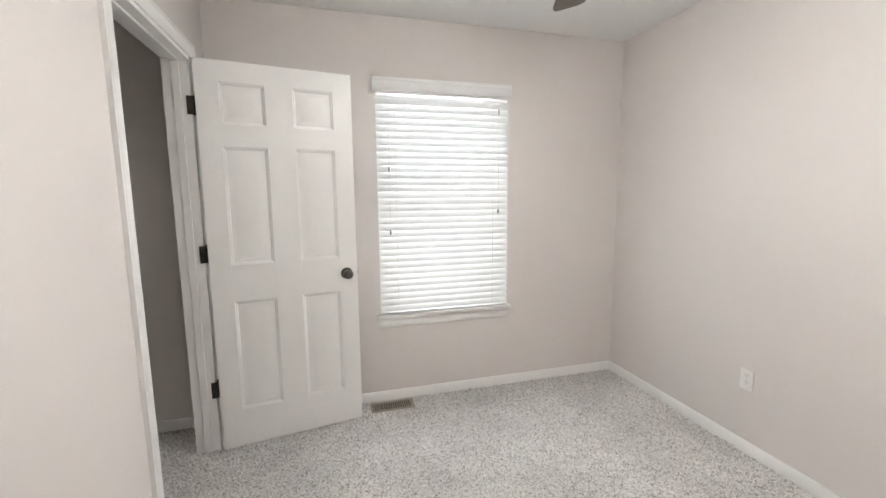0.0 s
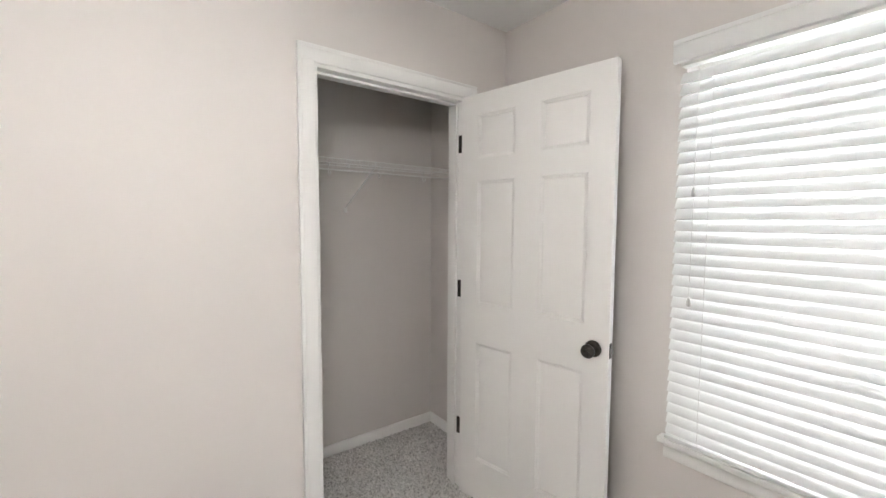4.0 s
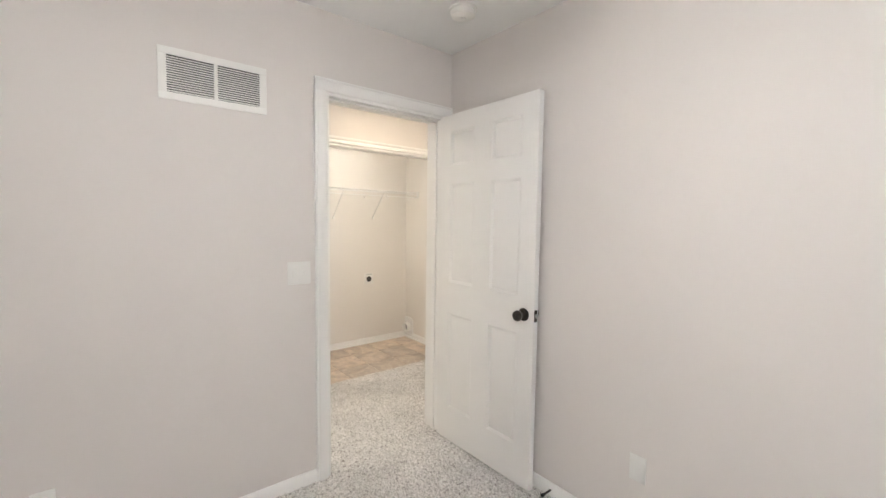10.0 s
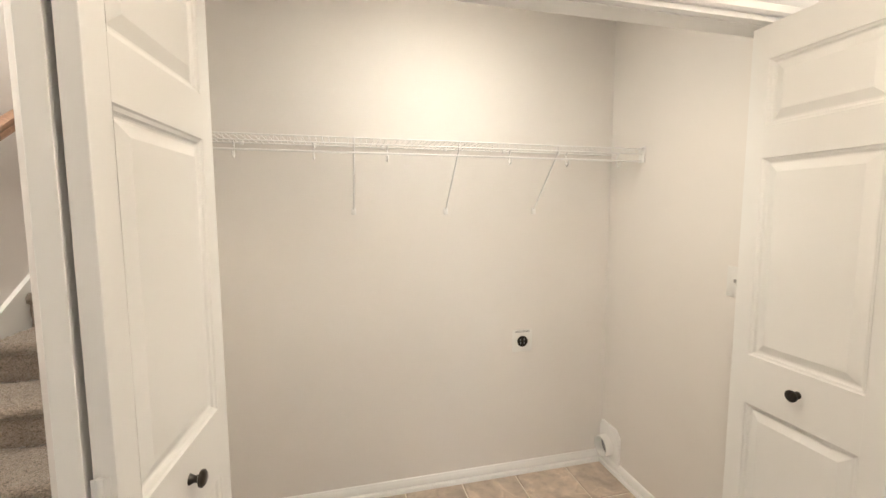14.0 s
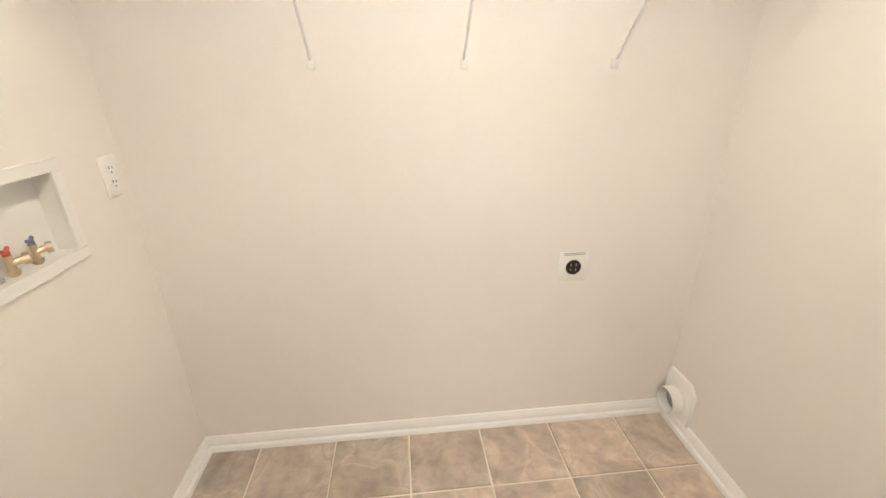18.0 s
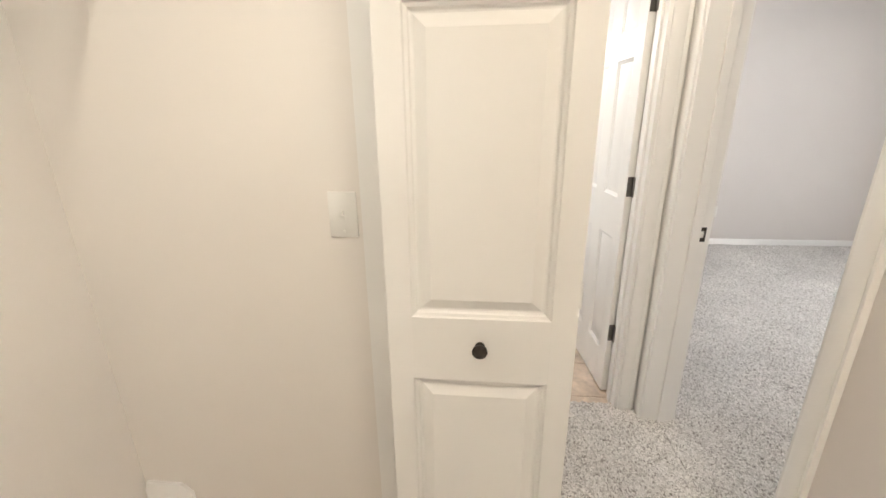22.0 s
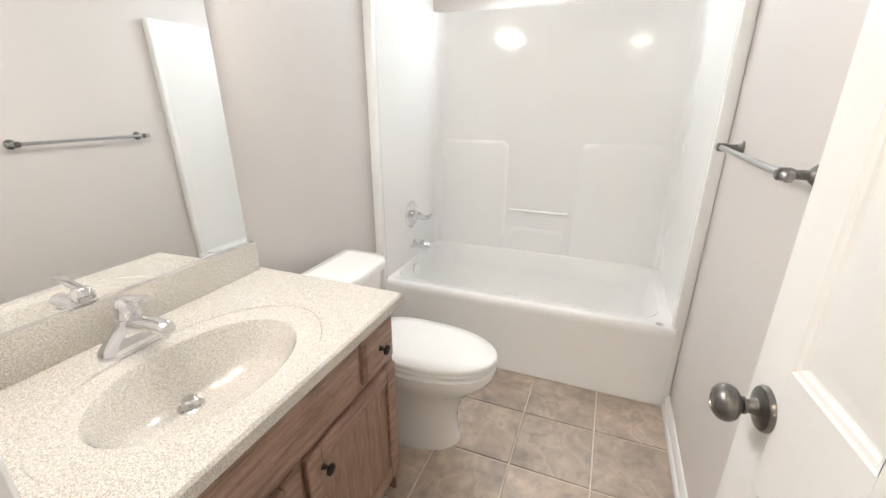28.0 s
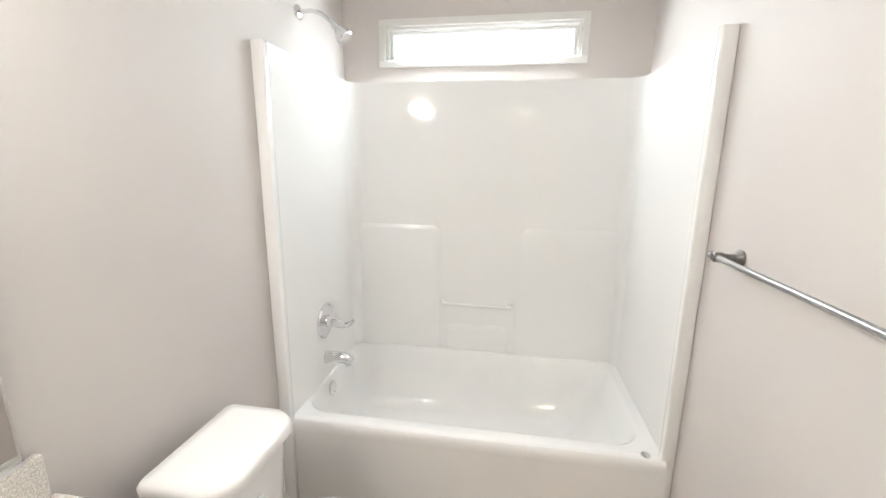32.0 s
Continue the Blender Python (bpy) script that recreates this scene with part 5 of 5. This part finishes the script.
def toilet():
    ob = thing("toilet", "white two-piece toilet with the lid closed", "toilet", pose(-2.993, B_S, 0))
    def oval(cy, rx, ry_f, ry_b, z, n=36, sq=1.0):
        pts = []
        for k in range(n):
            a = 2 * math.pi * k / n
            c, s = math.cos(a), math.sin(a)
            x = rx * (abs(c) ** (0.9 if s > 0 else sq)) * (1 if c >= 0 else -1)
            pts.append((x, cy + (ry_f if s > 0 else ry_b) * abs(s) ** (1.0 if s > 0 else sq) * (1 if s > 0 else -1), z))
        return pts

    # bowl and foot
    bm = B()
    loft(bm, [oval(0.43, 0.126, 0.250, 0.27, 0.001), oval(0.43, 0.126, 0.247, 0.27, 0.025), oval(0.43, 0.118, 0.235, 0.26, 0.05), oval(0.44, 0.112, 0.225, 0.26, 0.14), oval(0.455, 0.116, 0.232, 0.26, 0.22), oval(0.48, 0.140, 0.260, 0.26, 0.285), oval(0.50, 0.168, 0.300, 0.27, 0.335), oval(0.51, 0.178, 0.310, 0.28, 0.370), oval(0.51, 0.178, 0.310, 0.28, 0.392), oval(0.51, 0.165, 0.295, 0.27, 0.397)])
    part("bowl", bm, CERAM, ob, "white vitreous china bowl", 60)
    bm = B()
    loft(bm, [oval(0.51, 0.150, 0.285, 0.225, 0.3975, sq=0.6), oval(0.51, 0.152, 0.287, 0.227, 0.4015, sq=0.6), oval(0.51, 0.170, 0.309, 0.236, 0.4035, sq=0.6), oval(0.51, 0.171, 0.311, 0.237, 0.412, sq=0.6), oval(0.51, 0.168, 0.307, 0.234, 0.4165, sq=0.6)])
    part("seat", bm, SEATP, ob, "white plastic seat", 60)
    bm = B()
    loft(bm, [oval(0.51, 0.150, 0.285, 0.225, 0.4168, sq=0.6), oval(0.51, 0.152, 0.287, 0.227, 0.4205, sq=0.6), oval(0.51, 0.168, 0.309, 0.240, 0.4225, sq=0.6), oval(0.51, 0.169, 0.311, 0.242, 0.434, sq=0.6), oval(0.51, 0.163, 0.303, 0.236, 0.4415, sq=0.6), oval(0.51, 0.12, 0.24, 0.18, 0.446, sq=0.6), oval(0.51, 0.03, 0.06, 0.05, 0.447, sq=0.6)])
    part("lid", bm, SEATP, ob, "closed white plastic lid", 60)
    for x in (-0.075, 0.075):
        bm = B()
        box(bm, x - 0.022, x + 0.022, 0.245, 0.285, 0.397, 0.430, 0.008)
        part("seat_hinge", bm, SEATP, ob)
    def slab(w0, y0, y1, z, r=0.075, n=8):
        pts = []
        for cx, cy, s in ((w0 - r, y1 - r, 0), (-w0 + r, y1 - r, 90), (-w0 + 0.02, y0 + 0.02, 180), (w0 - 0.02, y0 + 0.02, 270)):
            rr = r if s < 180 else 0.02
            for k in range(n + 1):
                a = radians(s + 90 * k / n)
                pts.append((cx + rr * math.cos(a), cy + rr * math.sin(a), z))
        return pts

    bm = B()
    loft(bm, [slab(0.135, 0.079, 0.253, 0.385), slab(0.146, 0.076, 0.268, 0.41), slab(0.157, 0.074, 0.280, 0.672), slab(0.157, 0.074, 0.280, 0.684)])
    part("tank", bm, CERAM, ob, "white china cistern", 60)
    bm = B()
    loft(bm, [slab(0.160, 0.068, 0.288, 0.684), slab(0.169, 0.064, 0.300, 0.690), slab(0.169, 0.064, 0.300, 0.712), slab(0.162, 0.070, 0.292, 0.722), slab(0.135, 0.104, 0.238, 0.725)])
    part("tank_lid", bm, CERAM, ob, "white china cistern lid", 60)
    bm = B()
    box(bm, -0.09, 0.09, 0.22, 0.32, 0.30, 0.395, 0.02)
    part("neck", bm, CERAM, ob)
    bm = B()
    tube(bm, [(0.120, 0.276, 0.630), (0.120, 0.295, 0.630), (0.090, 0.301, 0.625), (0.045, 0.303, 0.619)], [0.011, 0.010, 0.007, 0.008], 12)
    part("flush_lever", bm, SEATP, ob, "white plastic flush lever")
    for x in (-0.112, 0.112):
        bm = B()
        lathe(bm, [(0, 0), (0.014, 0), (0.014, 0.008), (0.008, 0.018), (0, 0.020)], pose(x, 0.36, 0.015), 16)
        part("bolt_cap", bm, SEATP, ob)
    line = thing("toilet_supply", "chrome supply valve and hose behind the toilet", "supply line", pose(-2.965, B_S, 0))
    bm = B()
    rod(bm, (0.16, 0, 0.16), (0.16, 0.05, 0.16), 0.010, 12)
    lathe(bm, [(0, 0), (0.024, 0), (0.022, 0.006), (0, 0.008)], pose(0.16, 0, 0.16, -90), 20)
    part("valve", bm, CHROME, line)
    bm = B()
    tube(bm, [(0.16, 0.05, 0.165), (0.165, 0.055, 0.24), (0.15, 0.07, 0.32), (0.135, 0.09, 0.39)], 0.005, 8)
    part("hose", bm, NICKEL, line)


toilet()


def vanity():
    x0, x1, yf, zt = -2.700, B_E - 0.003, -1.490, 0.755
    ob = thing("vanity_cabinet", "stained oak bathroom vanity cabinet", "cabinet")
    bm = B()
    box(bm, x0, x0 + 0.016, B_S + 0.003, yf, 0.001, zt)
    part("side_panel", bm, OAKV, ob, smooth=0)
    bm = B()
    box(bm, x1 - 0.016, x1, B_S + 0.003, yf, 0.001, zt)
    part("side_panel", bm, OAKV, ob, smooth=0)
    bm = B()
    box(bm, x0 + 0.016, x1 - 0.016, B_S + 0.003, yf - 0.02, 0.09, 0.105)
    part("bottom_panel", bm, OAK, ob, smooth=0)
    bm = B()
    box(bm, x0 + 0.016, x1 - 0.016, yf - 0.075, yf - 0.06, 0.001, 0.09)
    part("toe_kick", bm, OAK, ob, smooth=0)
    for q in ((x0 + 0.016, x1 - 0.016, 0.725, zt), (x0 + 0.016, x1 - 0.016, 0.555, 0.595), (x0 + 0.016, x1 - 0.016, 0.09, 0.125)):
        bm = B()
        box(bm, q[0], q[1], yf - 0.018, yf, q[2], q[3])
        part("face_rail", bm, OAK, ob, smooth=0)
    for q in (x0 + 0.016, -2.530, -2.265, -1.970, x1 - 0.052):
        bm = B()
        box(bm, q, q + 0.036, yf - 0.0185, yf - 0.0005, 0.09, zt)
        part("face_stile", bm, OAKV, ob, smooth=0)

    def front(nm, xa, xb, za, zb, knob):
        bm = B()
        t, s = 0.018, 0.052 if nm == "cabinet_door" else 0.0
        if s:
            for q in ((xa, xa + s, za, zb), (xb - s, xb, za, zb), (xa + s, xb - s, za, za + s), (xa + s, xb - s, zb - s, zb)):
                box(bm, q[0], q[1], yf, yf + t, q[2], q[3], 0.004)
        else:
            loft(bm, [[(xa, yf, za), (xb, yf, za), (xb, yf, zb), (xa, yf, zb)], [(xa, yf + t * 0.55, za), (xb, yf + t * 0.55, za), (xb, yf + t * 0.55, zb), (xa, yf + t * 0.55, zb)], [(xa + 0.012, yf + t, za + 0.012), (xb - 0.012, yf + t, za + 0.012), (xb - 0.012, yf + t, zb - 0.012), (xa + 0.012, yf + t, zb - 0.012)]])
        d = part(nm, bm, OAK, ob, smooth=0)
        if s:
            bm = B()
            box(bm, xa + s - 0.004, xb - s + 0.004, yf + 0.002, yf + 0.008, za + s - 0.004, zb - s + 0.004)
            part("centre_panel", bm, OAKV, d, smooth=0)
        if knob:
            bm = B()
            lathe(bm, [(0, 0), (0.009, 0), (0.007, 0.004), (0.005, 0.012), (0.009, 0.017), (0.0155, 0.021), (0.0155, 0.026), (0.010, 0.030), (0, 0.031)], pose(knob[0], yf + t, knob[1], -90), 20)
            part("knob", bm, BRONZE, d, "dark bronze knob")

    front("drawer_front", -2.688, -2.520, 0.585, 0.735, (-2.604, 0.660))
    front("false_front", -2.498, -1.960, 0.585, 0.735, None)
    front("drawer_front", -1.938, -1.760, 0.585, 0.735, (-1.849, 0.660))
    front("cabinet_door", -2.688, -2.258, 0.105, 0.562, (-2.310, 0.500))
    front("cabinet_door", -2.236, -1.760, 0.105, 0.562, (-2.184, 0.500))
    # countertop with a moulded oval basin
    top = thing("countertop", "speckled beige cultured stone vanity top with an oval basin", "countertop")
    xa, xb, ya, yb, z = -2.725, B_E - 0.003, B_S + 0.003, -1.452, 0.792
    cx, cy = -2.222, -1.690
    n = 64
    def ell(rx, ry, zz, dy=0.0):
        return [(cx + rx * math.cos(2 * math.pi * k / n), cy + dy + ry * math.sin(2 * math.pi * k / n), zz) for k in range(n)]

    def rim(zz, ins=0.0):
        pts = []
        for k in range(n):
            a = 2 * math.pi * k / n
            c, s = math.cos(a), math.sin(a)
            f = min(((xb - ins - cx) if c > 0 else (cx - xa - ins)) / max(abs(c), 1e-6), ((yb - ins - cy) if s > 0 else (cy - ya - ins)) / max(abs(s), 1e-6))
            pts.append((cx + f * c, cy + f * s, zz))
        # square the corners
        for px, py in ((xa + ins, ya + ins), (xa + ins, yb - ins), (xb - ins, ya + ins), (xb - ins, yb - ins)):
            k = min(range(n), key=lambda i: (pts[i][0] - px) ** 2 + (pts[i][1] - py) ** 2)
            pts[k] = (px, py, zz)
        return pts

    bm = B()
    loft(bm, [rim(z - 0.034), rim(z - 0.006), rim(z, 0.006), ell(0.309, 0.212, z), ell(0.306, 0.209, z - 0.0045), ell(0.296, 0.200, z - 0.005), ell(0.232, 0.160, z - 0.006), ell(0.226, 0.155, z - 0.012), ell(0.210, 0.142, z - 0.050), ell(0.175, 0.115, z - 0.095, -0.012), ell(0.115, 0.075, z - 0.125, -0.040), ell(0.045, 0.035, z - 0.135, -0.074), ell(0.022, 0.022, z - 0.137, -0.082)], close_first=False)
    part("top_and_basin", bm, STONE, top, smooth=35)
    bm = B()
    box(bm, xa + 0.022, xb, ya, ya + 0.022, z - 0.001, 0.897, 0.004)
    part("backsplash", bm, STONE, top)
    bm = B()
    lathe(bm, [(0.030, -0.001), (0.030, 0.003), (0.025, 0.005), (0.021, 0.003), (0.021, -0.004), (0, -0.004)], pose(cx, cy - 0.082, z - 0.136), 28)
    part("drain_ring", bm, CHROME, top)
    bm = B()
    lathe(bm, [(0, 0.010), (0.014, 0.009), (0.0185, 0.005), (0.0185, 0.001), (0.006, 0.0), (0.006, -0.017), (0, -0.017)], pose(cx, cy - 0.082, z - 0.119), 24)
    part("drain_stopper", bm, CHROME, top)
    # faucet
    f = thing("basin_faucet", "chrome centreset single-lever basin faucet", "faucet", pose(-2.228, -1.925, z) @ Matrix.Diagonal((1.08, 1.08, 1.3, 1)))
    bm = B()
    def pill(hw, r, zz, k=10):
        pts = []
        for sx, s in ((1, -90), (-1, 90)):
            for i in range(k + 1):
                a = radians(s + 180 * i / k)
                pts.append((sx * hw + r * math.cos(a), r * math.sin(a), zz))
        return pts

    loft(bm, [pill(0.050, 0.027, 0), pill(0.050, 0.027, 0.008), pill(0.046, 0.024, 0.018), pill(0.030, 0.021, 0.032), pill(0.008, 0.021, 0.048), pill(0.004, 0.021, 0.058)])
    part("base", bm, CHROME, f, smooth=60)
    bm = B()
    loops = []
    for y, zc, w, h in ((-0.012, 0.040, 0.022, 0.018), (0.03, 0.050, 0.021, 0.015), (0.075, 0.055, 0.020, 0.013), (0.112, 0.056, 0.019, 0.012), (0.124, 0.053, 0.016, 0.009)):
        loops.append([(w * math.cos(2 * math.pi * k / 18), y, zc + h * math.sin(2 * math.pi * k / 18)) for k in range(18)])
    loft(bm, loops)
    rod(bm, (0, 0.108, 0.050), (0, 0.108, 0.036), 0.011, 16)
    part("spout", bm, CHROME, f, smooth=60)
    bm = B()
    lathe(bm, [(0, 0.054), (0.022, 0.055), (0.024, 0.062), (0.0235, 0.082), (0.018, 0.094), (0, 0.099)], None, 24)
    loft(bm, [[(0.011 * math.cos(2 * math.pi * k / 14), y, zc + h * math.sin(2 * math.pi * k / 14)) for k in range(14)] for y, zc, h in ((-0.005, 0.088, 0.010), (0.03, 0.098, 0.007), (0.065, 0.106, 0.005), (0.088, 0.109, 0.003))])
    part("lever", bm, CHROME, f, smooth=60)
    # mirror
    mr = thing("wall_mirror", "frameless bathroom wall mirror above the backsplash", "mirror")
    bm = B()
    ym = B_S + 0.0005
    loft(bm, [[(x, ym + 0.0155, 0.905), (x, ym + 0.021, 0.905), (x, ym + 0.0055, 1.835), (x, ym, 1.835)] for x in (-2.672, B_E - 0.01)])
    part("glass", bm, MIRROR, mr, smooth=0)
    bm = B()
    box(bm, -2.676, B_E - 0.01, B_S + 0.0004, B_S + 0.024, 0.8975, 0.905)
    part("bottom_channel", bm, CHROME, mr, "thin metal J-channel", 0)


OAKV = wood_material("stained_oak_upright", (0.225, 0.132, 0.092), (0.43, 0.278, 0.203))
for node in OAKV.node_tree.nodes:
    if node.type == "MAPPING":
        node.inputs["Scale"].default_value = (9, 9, 0.8)
for node in OAK.node_tree.nodes:
    if node.type == "MAPPING":
        node.inputs["Scale"].default_value = (1.0, 9, 9)
vanity()
ob = thing("vanity_light", "bar light with three lit glass shades above the mirror", "wall light", pose(-2.22, B_S, 2.05))
bm = B()
box(bm, -0.30, 0.30, 0, 0.03, -0.045, 0.045, 0.008)
part("back_plate", bm, NICKEL, ob)
for x in (-0.24, 0.0, 0.24):
    bm = B()
    rod(bm, (x, 0.03, 0), (x, 0.09, 0), 0.009, 12)
    part("arm", bm, NICKEL, ob)
    bm = B()
    lathe(bm, [(0.022, 0.03), (0.035, 0.0), (0.05, -0.05), (0.058, -0.09)], pose(x, 0.10, 0.02), 24)
    part("shade", bm, BULB, ob, "lit frosted glass shade")
ob = thing("exhaust_fan", "white plastic ceiling exhaust fan grille", "exhaust fan", pose(-3.17, -1.60, CEILING))
bm = B()
loft(bm, [[(x, y, 0) for x, y in ((-0.14, -0.14), (0.14, -0.14), (0.14, 0.14), (-0.14, 0.14))], [(x, y, -0.008) for x, y in ((-0.14, -0.14), (0.14, -0.14), (0.14, 0.14), (-0.14, 0.14))], [(x, y, -0.025) for x, y in ((-0.115, -0.115), (0.115, -0.115), (0.115, 0.115), (-0.115, 0.115))]])
part("cover", bm, PLATE, ob, smooth=20)
# slots are grey bars on the cover, with their shade in the colour
for k in range(9):
    bm = B()
    box(bm, -0.09, 0.09, -0.075 + k * 0.017, -0.067 + k * 0.017, -0.0275, -0.0245)
    part("grille_slot", bm, PRINT_AND_SHADE, ob, smooth=0)

# ---- floor tiles ----
def tiles(floor, xs, ys, x_lim, y_lim, gap=0.007):
    """Square tiles between joint lines, cut at the limits; alike ones share a mesh."""
    base = bpy.data.objects[floor]
    cache = {}
    for x0, x1 in zip(xs, xs[1:]):
        for y0, y1 in zip(ys, ys[1:]):
            a0, a1, b0, b1 = max(x0 + gap / 2, x_lim[0]), min(x1 - gap / 2, x_lim[1]), max(y0 + gap / 2, y_lim[0]), min(y1 - gap / 2, y_lim[1])
            if a1 - a0 < 0.012 or b1 - b0 < 0.012:
                continue
            key = (round(a1 - a0, 3), round(b1 - b0, 3))
            if key not in cache:
                bm = B()
                w, h, e = key[0] / 2, key[1] / 2, 0.003
                loft(bm, [[(-w, -h, -0.008), (w, -h, -0.008), (w, h, -0.008), (-w, h, -0.008)], [(-w, -h, -e), (w, -h, -e), (w, h, -e), (-w, h, -e)], [(-w + e, -h + e, 0), (w - e, -h + e, 0), (w - e, h - e, 0), (-w + e, h - e, 0)]], close_first=False)
                bmesh.ops.recalc_face_normals(bm, faces=bm.faces)
                me = bpy.data.meshes.new("tile")
                bm.to_mesh(me)
                bm.free()
                me.materials.append(TILE)
                cache[key] = me
            share("tile", cache[key], base, pose((a0 + a1) / 2, (b0 + b1) / 2, random.uniform(-0.0004, 0.0004)))


tiles("floor_laundry", [-0.912 + 0.2985 * k for k in range(8)], [-2.366 + 0.300 * k for k in range(-1, 4)], (L_W, L_E), (L_BACK, HALL_S - 0.060))
tiles("floor_bathroom", [-3.255 + 0.306 * k for k in range(-2, 7)], [-0.822 + 0.306 * k for k in range(-5, 3)], (-3.535, HALL_W - 0.03), (B_S, B_N))
